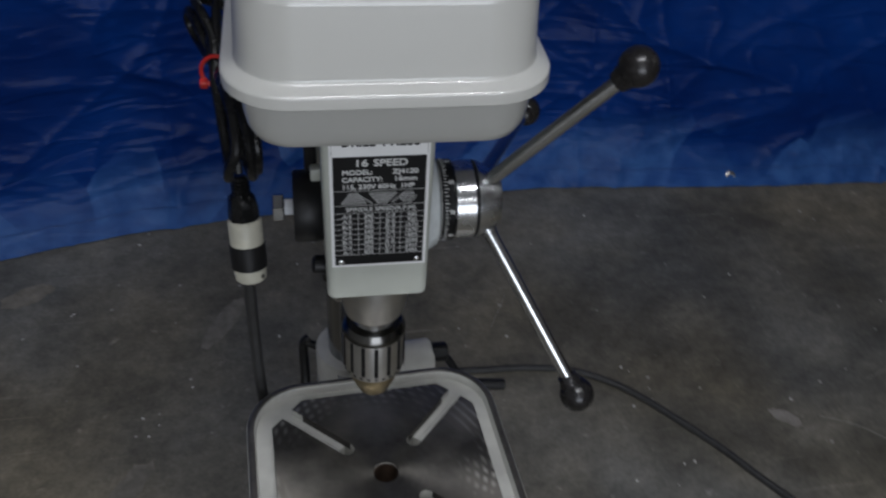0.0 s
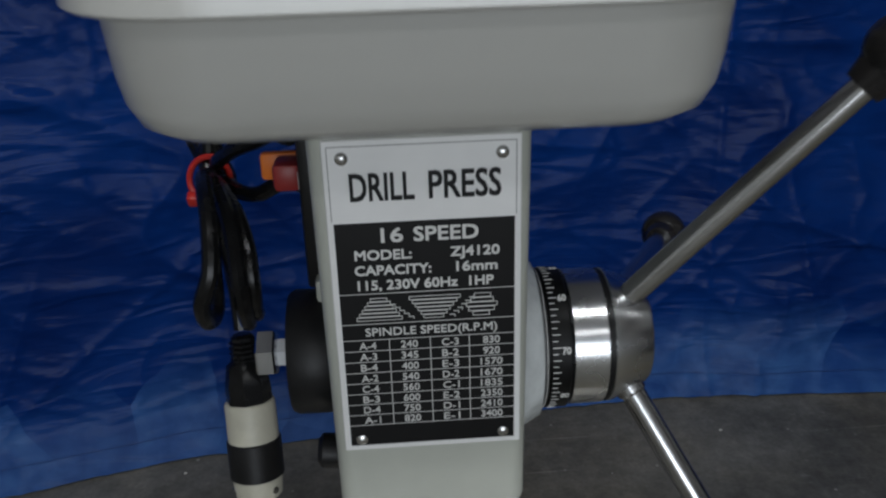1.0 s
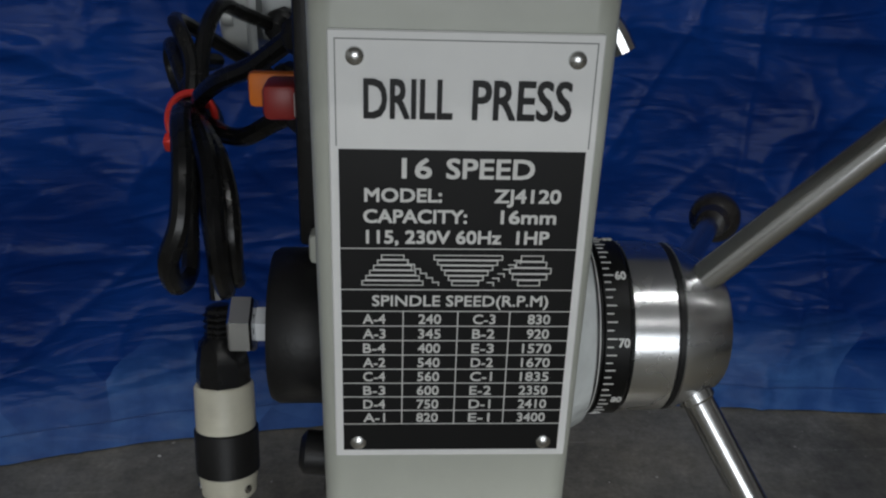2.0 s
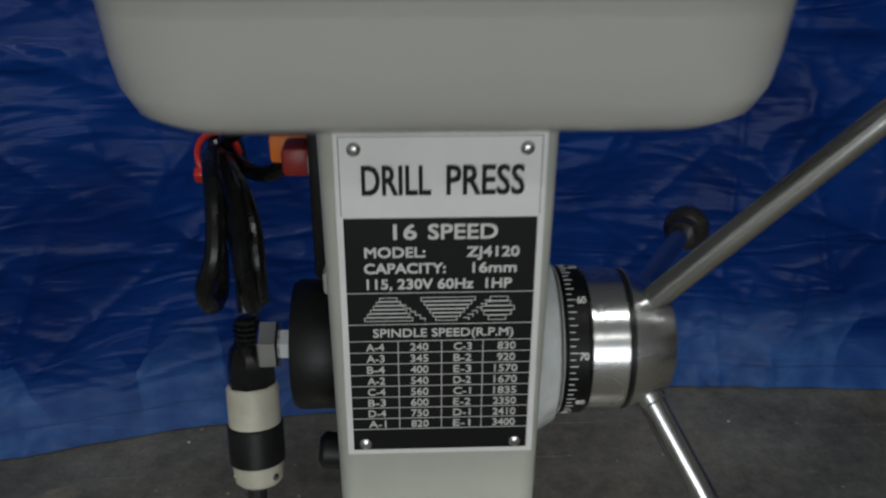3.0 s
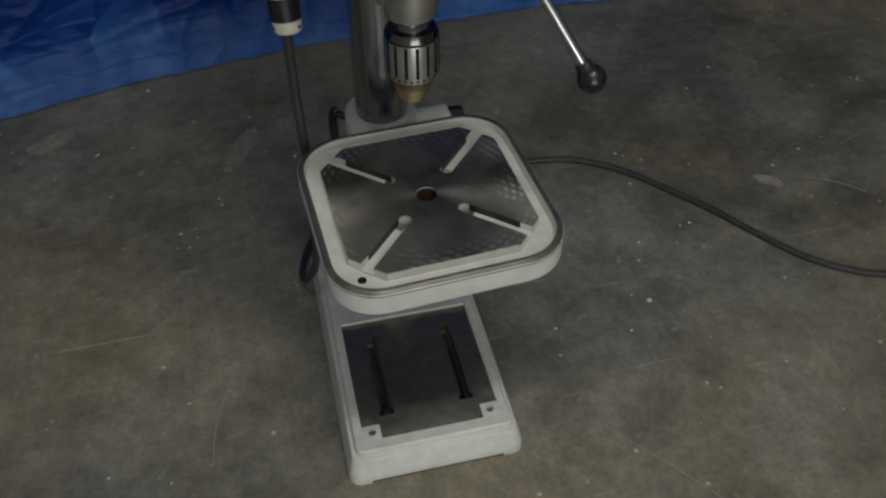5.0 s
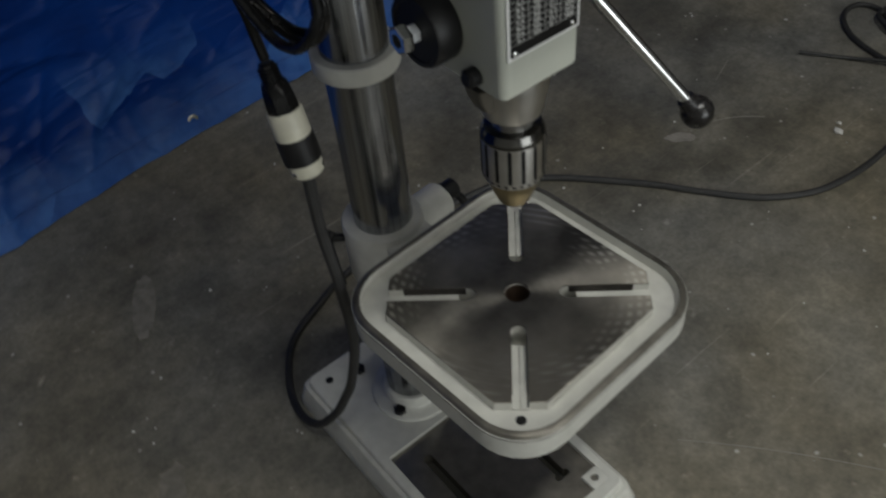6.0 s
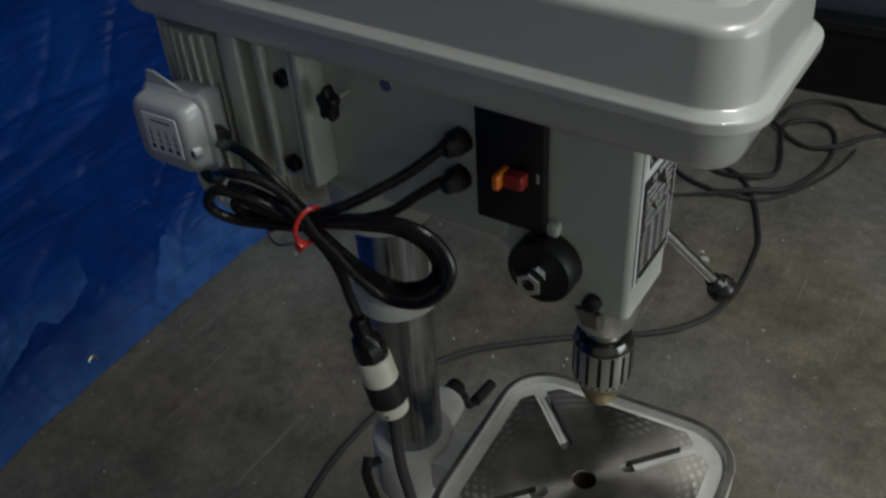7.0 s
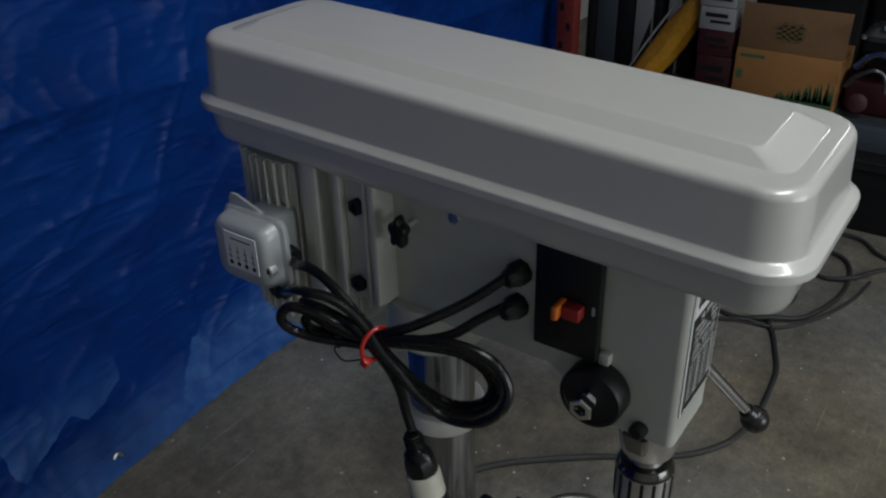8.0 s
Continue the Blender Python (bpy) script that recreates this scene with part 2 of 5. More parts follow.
    l.new(mix.outputs[2], rub.inputs[0])
    l.new(sm.outputs[0], rub.inputs[1])
    l.new(rub.outputs[0], hue.inputs[6])
    l.new(tr_.outputs["Color"], hue.inputs[7])
    # small scattered specks of plaster dust
    vo = n.new("ShaderNodeTexVoronoi")
    vo.inputs["Scale"].default_value = 26
    l.new(tc.outputs["Object"], vo.inputs["Vector"])
    sep = n.new("ShaderNodeSeparateColor")
    l.new(vo.outputs["Color"], sep.inputs[0])
    rad = n.new("ShaderNodeMapRange")
    rad.inputs["From Min"].default_value, rad.inputs["From Max"].default_value, rad.inputs["To Min"].default_value, rad.inputs["To Max"].default_value = 0.25, 1.0, 0.0, 0.19
    l.new(sep.outputs[0], rad.inputs["Value"])
    wob = n.new("ShaderNodeMath")
    wob.operation = "MULTIPLY"
    l.new(d.outputs["Fac"], wob.inputs[0])
    l.new(rad.outputs[0], wob.inputs[1])
    near = n.new("ShaderNodeMath")
    near.operation = "SUBTRACT"
    l.new(wob.outputs[0], near.inputs[0])
    l.new(vo.outputs["Distance"], near.inputs[1])
    dot = n.new("ShaderNodeMapRange")
    dot.inputs["From Min"].default_value, dot.inputs["From Max"].default_value, dot.inputs["To Max"].default_value = -0.02, 0.03, 0.75
    l.new(near.outputs[0], dot.inputs["Value"])
    spk = n.new("ShaderNodeMix")
    spk.data_type = "RGBA"
    l.new(dot.outputs[0], spk.inputs["Factor"])
    l.new(hue.outputs[2], spk.inputs[6])
    spk.inputs[7].default_value = (0.50, 0.49, 0.45, 1)
    # fine grit, pale and dark
    gt = n.new("ShaderNodeTexNoise")
    gt.inputs["Scale"].default_value, gt.inputs["Detail"].default_value = 130, 2
    l.new(tc.outputs["Object"], gt.inputs["Vector"])
    gr_ = n.new("ShaderNodeValToRGB")
    gr_.color_ramp.elements[0].position, gr_.color_ramp.elements[1].position = 0.28, 0.72
    gr_.color_ramp.elements[0].color, gr_.color_ramp.elements[1].color = (0.72, 0.72, 0.72, 1), (1.2, 1.2, 1.2, 1)
    l.new(gt.outputs["Fac"], gr_.inputs["Fac"])
    mul = n.new("ShaderNodeMix")
    mul.data_type, mul.blend_type = "RGBA", "MULTIPLY"
    mul.inputs["Factor"].default_value = 0.5
    # one broad old oil stain with a ragged edge
    so = n.new("ShaderNodeVectorMath")
    so.operation, so.inputs[1].default_value = "DISTANCE", (0.74, 0.62, 0)
    l.new(tc.outputs["Object"], so.inputs[0])
    sa = n.new("ShaderNodeMath")
    sa.operation, sa.inputs[1].default_value = "MULTIPLY_ADD", 0.9
    l.new(a.outputs["Fac"], sa.inputs[0])
    l.new(so.outputs["Value"], sa.inputs[2])
    sr = n.new("ShaderNodeValToRGB")
    sr.color_ramp.elements[0].position, sr.color_ramp.elements[1].position = 0.56, 0.86
    sr.color_ramp.elements[0].color, sr.color_ramp.elements[1].color = (0.62, 0.62, 0.63, 1), (1, 1, 1, 1)
    l.new(sa.outputs[0], sr.inputs["Fac"])
    oil = n.new("ShaderNodeMix")
    oil.data_type, oil.blend_type = "RGBA", "MULTIPLY"
    oil.inputs["Factor"].default_value = 1.0
    l.new(spk.outputs[2], mul.inputs[6])
    l.new(gr_.outputs["Color"], mul.inputs[7])
    l.new(mul.outputs[2], oil.inputs[6])
    l.new(sr.outputs["Color"], oil.inputs[7])
    l.new(oil.outputs[2], b.inputs["Base Color"])
    mr = n.new("ShaderNodeMapRange")
    mr.inputs["To Min"].default_value, mr.inputs["To Max"].default_value = 0.5, 0.85
    l.new(c.outputs["Fac"], mr.inputs["Value"])
    l.new(mr.outputs[0], b.inputs["Roughness"])
    bp = n.new("ShaderNodeBump")
    bp.inputs["Strength"].default_value, bp.inputs["Distance"].default_value = 0.10, 0.002
    l.new(d.outputs["Fac"], bp.inputs["Height"])
    l.new(bp.outputs["Normal"], b.inputs["Normal"])
    return m


CONCRETE = concrete_mat()


def tarp_mat():
    m = bpy.data.materials.new("blue_poly_tarp")
    m.use_nodes = True
    nt = m.node_tree
    n, l = nt.nodes, nt.links
    b = n["Principled BSDF"]
    tc = n.new("ShaderNodeTexCoord")
    nz = n.new("ShaderNodeTexNoise")
    nz.inputs["Scale"].default_value, nz.inputs["Detail"].default_value = 4, 6
    l.new(tc.outputs["Object"], nz.inputs["Vector"])
    ramp = n.new("ShaderNodeValToRGB")
    ramp.color_ramp.elements[0].color, ramp.color_ramp.elements[1].color = (0.0011, 0.0152, 0.103, 1), (0.0020, 0.0305, 0.175, 1)
    ramp.color_ramp.elements[0].position, ramp.color_ramp.elements[1].position = 0.35, 0.65
    l.new(nz.outputs["Fac"], ramp.inputs["Fac"])
    # light caught by the flared dusty hem, put into the colour as pale patches
    cell = n.new("ShaderNodeTexVoronoi")
    cell.inputs["Scale"].default_value = 7.5
    cmp_ = n.new("ShaderNodeMapping")
    cmp_.inputs["Scale"].default_value = (1.0, 0.5, 0.75)
    wp = n.new("ShaderNodeMix")
    wp.data_type, wp.inputs["Factor"].default_value = "VECTOR", 0.10
    l.new(tc.outputs["Object"], wp.inputs[4])
    l.new(nz.outputs["Color"], wp.inputs[5])
    l.new(wp.outputs[1], cmp_.inputs["Vector"])
    l.new(cmp_.outputs[0], cell.inputs["Vector"])
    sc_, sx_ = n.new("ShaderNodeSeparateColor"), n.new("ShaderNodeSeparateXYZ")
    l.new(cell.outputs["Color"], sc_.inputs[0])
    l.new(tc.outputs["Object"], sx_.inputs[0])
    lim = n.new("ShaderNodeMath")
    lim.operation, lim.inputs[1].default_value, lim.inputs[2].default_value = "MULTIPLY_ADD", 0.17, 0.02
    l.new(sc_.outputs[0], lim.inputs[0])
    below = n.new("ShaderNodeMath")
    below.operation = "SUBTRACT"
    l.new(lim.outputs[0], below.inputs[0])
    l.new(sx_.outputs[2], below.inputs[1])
    hem_sheen = n.new("ShaderNodeMapRange")
    hem_sheen.inputs["From Min"].default_value, hem_sheen.inputs["From Max"].default_value, hem_sheen.inputs["To Max"].default_value = -0.05, 0.07, 0.9
    l.new(below.outputs[0], hem_sheen.inputs["Value"])
    mottle = n.new("ShaderNodeTexNoise")
    mottle.inputs["Scale"].default_value, mottle.inputs["Detail"].default_value = 22, 5
    l.new(tc.outputs["Object"], mottle.inputs["Vector"])
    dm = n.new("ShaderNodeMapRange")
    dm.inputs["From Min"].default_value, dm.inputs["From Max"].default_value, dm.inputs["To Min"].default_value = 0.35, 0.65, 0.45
    l.new(mottle.outputs["Fac"], dm.inputs["Value"])
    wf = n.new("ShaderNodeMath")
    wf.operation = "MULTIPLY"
    l.new(hem_sheen.outputs[0], wf.inputs[0])
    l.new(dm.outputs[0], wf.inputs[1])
    lit_hem = n.new("ShaderNodeMix")
    lit_hem.data_type = "RGBA"
    l.new(wf.outputs[0], lit_hem.inputs["Factor"])
    l.new(ramp.outputs["Color"], lit_hem.inputs[6])
    lit_hem.inputs[7].default_value = (0.040, 0.112, 0.31, 1)
    l.new(lit_hem.outputs[2], b.inputs["Base Color"])
    b.inputs["Roughness"].default_value = 0.34
    b.inputs["Specular IOR Level"].default_value = 0.12
    cr = n.new("ShaderNodeTexNoise")
    mp = n.new("ShaderNodeMapping")
    mp.inputs["Scale"].default_value = (0.8, 1.0, 3.2)
    l.new(tc.outputs["Object"], mp.inputs["Vector"])
    l.new(mp.outputs[0], cr.inputs["Vector"])
    cr.inputs["Scale"].default_value, cr.inputs["Detail"].default_value, cr.inputs["Distortion"].default_value = 5, 4, 0.8
    rd = n.new("ShaderNodeTexNoise")
    rd.noise_type = "RIDGED_MULTIFRACTAL"
    rd.inputs["Scale"].default_value, rd.inputs["Detail"].default_value, rd.inputs["Roughness"].default_value, rd.inputs["Distortion"].default_value = 8.0, 6, 0.6, 1.3
    l.new(mp.outputs[0], rd.inputs["Vector"])
    b3 = n.new("ShaderNodeBump")
    b3.inputs["Strength"].default_value, b3.inputs["Distance"].default_value = 0.5, 0.010
    l.new(rd.outputs["Fac"], b3.inputs["Height"])
    wv = n.new("ShaderNodeTexWave")
    wv.inputs["Scale"].default_value = 120
    wv.bands_direction = "X"
    l.new(tc.outputs["Object"], wv.inputs["Vector"])
    b1, b2 = n.new("ShaderNodeBump"), n.new("ShaderNodeBump")
    b1.inputs["Strength"].default_value, b1.inputs["Distance"].default_value = 0.30, 0.02
    b2.inputs["Strength"].default_value, b2.inputs["Distance"].default_value = 0.12, 0.001
    l.new(cr.outputs["Fac"], b1.inputs["Height"])
    l.new(wv.outputs["Fac"], b2.inputs["Height"])
    l.new(b1.outputs["Normal"], b3.inputs["Normal"])
    l.new(b3.outputs["Normal"], b2.inputs["Normal"])
    l.new(b2.outputs["Normal"], b.inputs["Normal"])
    return m


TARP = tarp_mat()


def lamp_mat():
    m = bpy.data.materials.new("lit_tube")
    m.use_nodes = True
    b = m.node_tree.nodes["Principled BSDF"]
    b.inputs["Emission Color"].default_value = (1.0, 0.98, 0.92, 1)
    b.inputs["Emission Strength"].default_value = 12
    return m


LIT = lamp_mat()

# ---- mesh helpers ----
ID = Matrix.Identity(4)


def thing(name, label, category, m=ID, group="", kind=""):
    ob = new(name)
    ob.empty_display_size = 0.05
    ob.matrix_world = m
    return tagged(ob, label, category, group, kind)


def finish(bm, name, material, smooth=35):
    bmesh.ops.recalc_face_normals(bm, faces=bm.faces)
    me = bpy.data.meshes.new(name)
    bm.to_mesh(me)
    bm.free()
    me.materials.append(material)
    if smooth:
        me.shade_smooth()
        me.set_sharp_from_angle(angle=radians(smooth))
    return me


def part(name, bm, material, parent=None, label="", smooth=35, m=None):
    ob = new(name, finish(bm, name, material, smooth))
    if m is not None:
        ob.matrix_basis = m
    if parent is not None:
        ob.parent = parent
    return tagged(ob, label)


def crisp(ob):
    """Keep broad faces flat-shaded between their rounded edges."""
    md = ob.modifiers.new("normals", "WEIGHTED_NORMAL")
    md.keep_sharp, md.weight = True, 80
    return ob


def turned(bm, m):
    bm.transform(m)
    return bm


def loft(rings, cap=True, bm=None):
    """Skin a stack of closed rings of equal length."""
    bm = bm or bmesh.new()
    rows = [[bm.verts.new(p) for p in ring] for ring in rings]
    k = len(rows[0])
    for a, b in zip(rows, rows[1:]):
        for i in range(k):
            bm.faces.new((a[i], a[(i + 1) % k], b[(i + 1) % k], b[i]))
    if cap:
        bm.faces.new(rows[0])
        bm.faces.new(rows[-1])
    return bm


def rrect(u0, u1, v0, v1, r, z, k=7):
    """A rounded rectangle at height z."""
    r = min(r, (u1 - u0) / 2 - 1e-4, (v1 - v0) / 2 - 1e-4)
    out = []
    for cx, cy, a0 in ((u1 - r, v1 - r, 0), (u0 + r, v1 - r, 90), (u0 + r, v0 + r, 180), (u1 - r, v0 + r, 270)):
        for i in range(k):
            a = radians(a0 + 90 * i / (k - 1))
            out.append((cx + r * math.cos(a), cy + r * math.sin(a), z))
    return out


def box(u0, u1, v0, v1, z0, z1, bevel=0.002, seg=2, bm=None):
    nb = bmesh.new()
    bmesh.ops.create_cube(nb, size=1, matrix=Matrix.LocRotScale(((u0 + u1) / 2, (v0 + v1) / 2, (z0 + z1) / 2), None, (u1 - u0, v1 - v0, z1 - z0)))
    if bevel:
        bmesh.ops.bevel(nb, geom=nb.edges[:], offset=min(bevel, 0.45 * min(u1 - u0, v1 - v0, z1 - z0)), segments=seg, affect="EDGES", profile=0.5)
    return join(bm, nb) if bm else nb


def join(bm, other):
    me = bpy.data.meshes.new("tmp")
    other.to_mesh(me)
    other.free()
    bm.from_mesh(me)
    bpy.data.meshes.remove(me)
    return bm


def lathe(profile, p0=(0, 0, 0), axis=(0, 0, 1), seg=32):
    """Turn (radius, height) pairs round an axis that starts at p0."""
    rot = Vector((0, 0, 1)).rotation_difference(Vector(axis)).to_matrix().to_4x4()
    rings = [[(max(r, 1e-5) * math.cos(2 * math.pi * i / seg), max(r, 1e-5) * math.sin(2 * math.pi * i / seg), h) for i in range(seg)] for r, h in profile]
    return turned(loft(rings), Matrix.Translation(p0) @ rot)


def rod(p0, p1, r, r1=None, seg=16, bevel=0.0):
    d = Vector(p1) - Vector(p0)
    r1 = r if r1 is None else r1
    b = min(bevel, r * 0.5)
    prof = [(r, 0), (r1, d.length)] if not b else [(r - b, 0), (r, b), (r1, d.length - b), (r1 - b, d.length)]
    return lathe(prof, p0, d.normalized(), seg)


def spline(points, steps=10):
    """Catmull-Rom through the points."""
    p = [Vector(q) for q in points]
    p = [p[0] * 2 - p[1]] + p + [p[-1] * 2 - p[-2]]
    out = []
    for i in range(1, len(p) - 2):
        for s in range(steps):
            t = s / steps
            a, b, c, d = p[i - 1:i + 3]
            out.append(0.5 * (2 * b + (c - a) * t + (2 * a - 5 * b + 4 * c - d) * t * t + (3 * b - a - 3 * c + d) * t ** 3))
    return out + [p[-2]]


def tube(points, r, steps=10, seg=10):
    """A round cord along a smooth line through the points."""
    pts = spline(points, steps)
    rings, side = [], None
    for i, q in enumerate(pts):
        d = (pts[min(i + 1, len(pts) - 1)] - pts[max(i - 1, 0)]).normalized()
        side = d.orthogonal().normalized() if side is None else (side - d * side.dot(d)).normalized()
        up = d.cross(side)
        rings.append([tuple(q + r * (math.cos(2 * math.pi * k / seg) * side + math.sin(2 * math.pi * k / seg) * up)) for k in range(seg)])
    return loft(rings)


def ball(p, r, seg=24):
    bm = bmesh.new()
    bmesh.ops.create_uvsphere(bm, u_segments=seg, v_segments=seg // 2, radius=r, matrix=Matrix.Translation(p))
    return bm


def hexnut(p0, axis, r, h, bore=0.0):
    prof = [(r * 0.9, 0), (r, h * 0.1), (r, h * 0.9), (r * 0.88, h)]
    if bore:
        prof += [(bore, h), (bore, h * 0.55)]
    return lathe(prof, p0, axis, 6)


def cut(ob, cutters):
    """Take the cutters' volumes out of a mesh object."""
    bpy.context.view_layer.update()
    cb = bmesh.new()
    for c in cutters:
        join(cb, c)
    bmesh.ops.recalc_face_normals(cb, faces=cb.faces)
    me = bpy.data.meshes.new("cutter")
    cb.to_mesh(me)
    cb.free()
    tool = new("cutter", me)
    tool.matrix_world = ob.matrix_world
    md = ob.modifiers.new("cut", "BOOLEAN")
    md.operation, md.object, md.solver, md.use_self = "DIFFERENCE", tool, "EXACT", True
    bpy.context.view_layer.update()
    done = bpy.data.meshes.new_from_object(ob.evaluated_get(bpy.context.evaluated_depsgraph_get()))
    ob.modifiers.clear()
    old = ob.data
    ob.data = done
    bpy.data.objects.remove(tool)
    bpy.data.meshes.remove(old)
    return ob


def lettering(body, size, material, parent, m, width=None, bold=0.0, align="LEFT", name="lettering"):
    """Raised lettering: m puts its left end, baseline and facing; width is its length in metres."""
    cu = bpy.data.curves.new("writing", "FONT")
    cu.body, cu.size, cu.align_x, cu.extrude, cu.resolution_u = body, size, align, 0.00012, 3
    tmp = new("writing", cu)
    bpy.context.view_layer.update()
    me = bpy.data.meshes.new_from_object(tmp.evaluated_get(bpy.context.evaluated_depsgraph_get()))
    bpy.data.objects.remove(tmp)
    xs = [v.co.x for v in me.vertices]
    if width and xs:
        k = width / (max(xs) - min(xs))
        x0 = min(xs) if align == "LEFT" else (min(xs) + max(xs)) / 2
        for v in me.vertices:
            v.co.x = (v.co.x - x0) * k
    if bold:
        # thicken the strokes by stamping the letters a little to each side
        single, stamps = me, bmesh.new()
        for k, (du, dv) in enumerate(((-1, -1), (1, -1), (-1, 1), (1, 1))):
            one = bmesh.new()
            one.from_mesh(single)
            bmesh.ops.translate(one, verts=one.verts, vec=(du * bold, dv * bold, k * 0.00001))
            join(stamps, one)
        me = bpy.data.meshes.new(name)
        stamps.to_mesh(me)
        stamps.free()
    me.materials.append(material)
    ob = new(name, me)
    ob.matrix_basis = m
    ob.parent = parent
    return ob


# ---- the room ----
def slab(name, x0, x1, y0, y1, z0, z1, material, kind="structure", label="", category=""):
    return tagged(part(name, box(x0, x1, y0, y1, z0, z1, 0), material, None, "", 0), label, category, "", kind)


slab("floor", -2.6, 5.6, -7.6, 1.9, -0.12, 0, CONCRETE, label="worn grey concrete garage floor with pale flecks", category="floor")
slab("wall_north", -2.6, 5.6, 1.7, 1.9, 0, 2.8, WALL, label="dull painted wall behind the blue tarp", category="wall")
slab("wall_south", -2.6, -1.35, -5.6, -5.4, 0, 2.8, WALL, label="dull painted garage wall beside the open door", category="wall")
slab("wall_south_2", 1.75, 5.6, -5.6, -5.4, 0, 2.8, WALL, label="dull painted garage wall beside the open door", category="wall")
slab("wall_south_3", -1.35, 1.75, -5.6, -5.4, 2.25, 2.8, WALL, label="dull painted wall over the open garage door", category="wall")
slab("wall_west", -2.6, -2.4, -5.4, 1.7, 0, 2.8, WALL, label="dull painted garage wall", category="wall")
slab("wall_east", 5.4, 5.6, -5.4, 1.7, 0, 2.8, WALL, label="dull painted garage wall behind the storage rack", category="wall")
slab("ceiling", -2.6, 5.6, -5.6, 1.9, 2.8, 2.9, CEIL, label="pale ceiling boards", category="ceiling")

for tx, ty, tz in TUBES:
    lampo = thing("ceiling_light", "twin-tube fluorescent ceiling light, switched on", "light", pose(tx, ty, tz), "ceiling lights")
    part("housing", box(-0.64, 0.64, -0.08, 0.08, -0.02, 0.18, 0.004), ENAMEL, lampo)
    for dy in (-0.04, 0.04):
        part("tube", rod((-0.6, dy, -0.045), (0.6, dy, -0.045), 0.013, bevel=0.003), LIT, lampo, "glowing white fluorescent tube")

# ---- blue tarp ----
HEM = [(-2.4, 0.50), (-1.4, 0.755), (-0.9, 0.872), (-0.7, 0.907), (-0.5, 0.953), (-0.4, 0.980), (-0.2, 1.007), (0.0, 1.037), (0.2, 1.050), (0.4, 1.066), (0.52, 1.066), (0.7, 1.046), (0.9, 1.036), (1.1, 1.026), (1.4, 1.015), (1.9, 1.025), (2.1, 1.035)]


def hem_y(x):
    return float(np.interp(x, [h[0] for h in HEM], [h[1] for h in HEM]))


def ridge(p, power):
    """1 on the crests of a noise field, falling off sharply to both sides."""
    return max(0.0, 1 - 2.2 * abs(noise.noise(p))) ** power


rg = random.Random(23)
CREASES = [(rg.uniform(-1.3, 1.2), rg.uniform(0.1, 1.3), radians(rg.choice((rg.uniform(35, 75), rg.uniform(100, 140), rg.uniform(-12, 12)))), rg.uniform(0.12, 0.34), 0.007) for _ in range(24)]
CREASES += [(rg.uniform(-1.4, 1.3), rg.uniform(0.04, 1.2), radians(rg.uniform(0, 180)), rg.uniform(0.03, 0.12), rg.uniform(0.002, 0.006)) for _ in range(190)]


def soft_step(k):
    """Rises evenly and turns level at 1: the fold above the flared hem."""
    return 1 - math.log(1 + math.exp(7 * (1 - k))) / 7 if k < 6 else 1.0


def tarp_y(x, z):
    """Depth of the hanging sheet: it leans back, flares at the hem, and is creased."""
    f = math.exp(-z / 0.10)
    w = 0.080 + 0.035 * noise.noise((x * 2.1, 4.4, 0.6)) + 0.015 * noise.noise((x * 6.3, 1.1, 2.6))
    y = hem_y(x) + 0.050 * soft_step(z / w) + 0.05 * (1 - math.exp(-z / 0.5))
    y += 0.045 * noise.noise((x * 1.1 + 0.4 * z, z * 1.9, 3.1)) * (1 - f)
    y += 0.007 * noise.noise((x * 1.8 + z * 1.5, z * 5.0, 9.4)) * (1 - 0.5 * f)
    y -= 0.018 * ridge((x * 0.9 + 0.6 * z, z * 3.6, 21.0), 6) * (1 - f)
    y -= 0.006 * ridge((x * 1.6 - 0.4 * z, z * 6.0, 33.0), 6) * (1 - f)
    y -= 0.005 * ridge((x * 3.0 - 2.6 * z, z * 2.6, 44.0), 10)
    y -= 0.003 * ridge((x * 7.5 + 5 * z, z * 9.0, 13.0), 7)
    y += f * (0.008 * noise.noise((x * 4.5, 0.3, 7.7)) + 0.003 * noise.noise((x * 11, z * 9, 1.7)))
    for cx, cz, an, ln, deep in CREASES:
        du, dz = x - cx, z - cz
        if abs(du) > 0.4 or abs(dz) > 0.4:
            continue
        along, across = du * math.cos(an) + dz * math.sin(an), -du * math.sin(an) + dz * math.cos(an)
        if abs(along) < ln and abs(across) < 0.08:
            y -= deep * (1 - (along / ln) ** 2) * math.exp(-abs(across) / 0.008)
    for fx in (-1.22, -0.32, 0.58, 1.48):
        y -= 0.004 * math.exp(-abs(x - fx) / 0.008)
    for fz in (0.33, 0.66, 1.0, 1.33, 1.66):
        y -= 0.004 * math.exp(-abs(z - fz - 0.01 * math.sin(3 * x)) / 0.007)
    return y


bm = bmesh.new()
NX, NZ, TX0, TX1, TZ = 760, 300, -2.35, 2.06, 2.3
grid = []
for j in range(NZ + 1):
    tz = TZ * (j / NZ) ** 1.25
    grid.append([bm.verts.new((TX0 + (TX1 - TX0) * i / NX, tarp_y(TX0 + (TX1 - TX0) * i / NX, tz), tz + 0.004)) for i in range(NX + 1)])
for j in range(NZ):
    for i in range(NX):
        bm.faces.new((grid[j][i], grid[j][i + 1], grid[j + 1][i + 1], grid[j + 1][i]))
tarp = thing("tarp", "creased blue plastic tarp hung to the floor as a backdrop", "tarp")
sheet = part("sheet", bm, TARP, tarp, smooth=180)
sol = sheet.modifiers.new("thickness", "SOLIDIFY")
sol.thickness = 0.0006
bm = bmesh.new()
hemrows = []
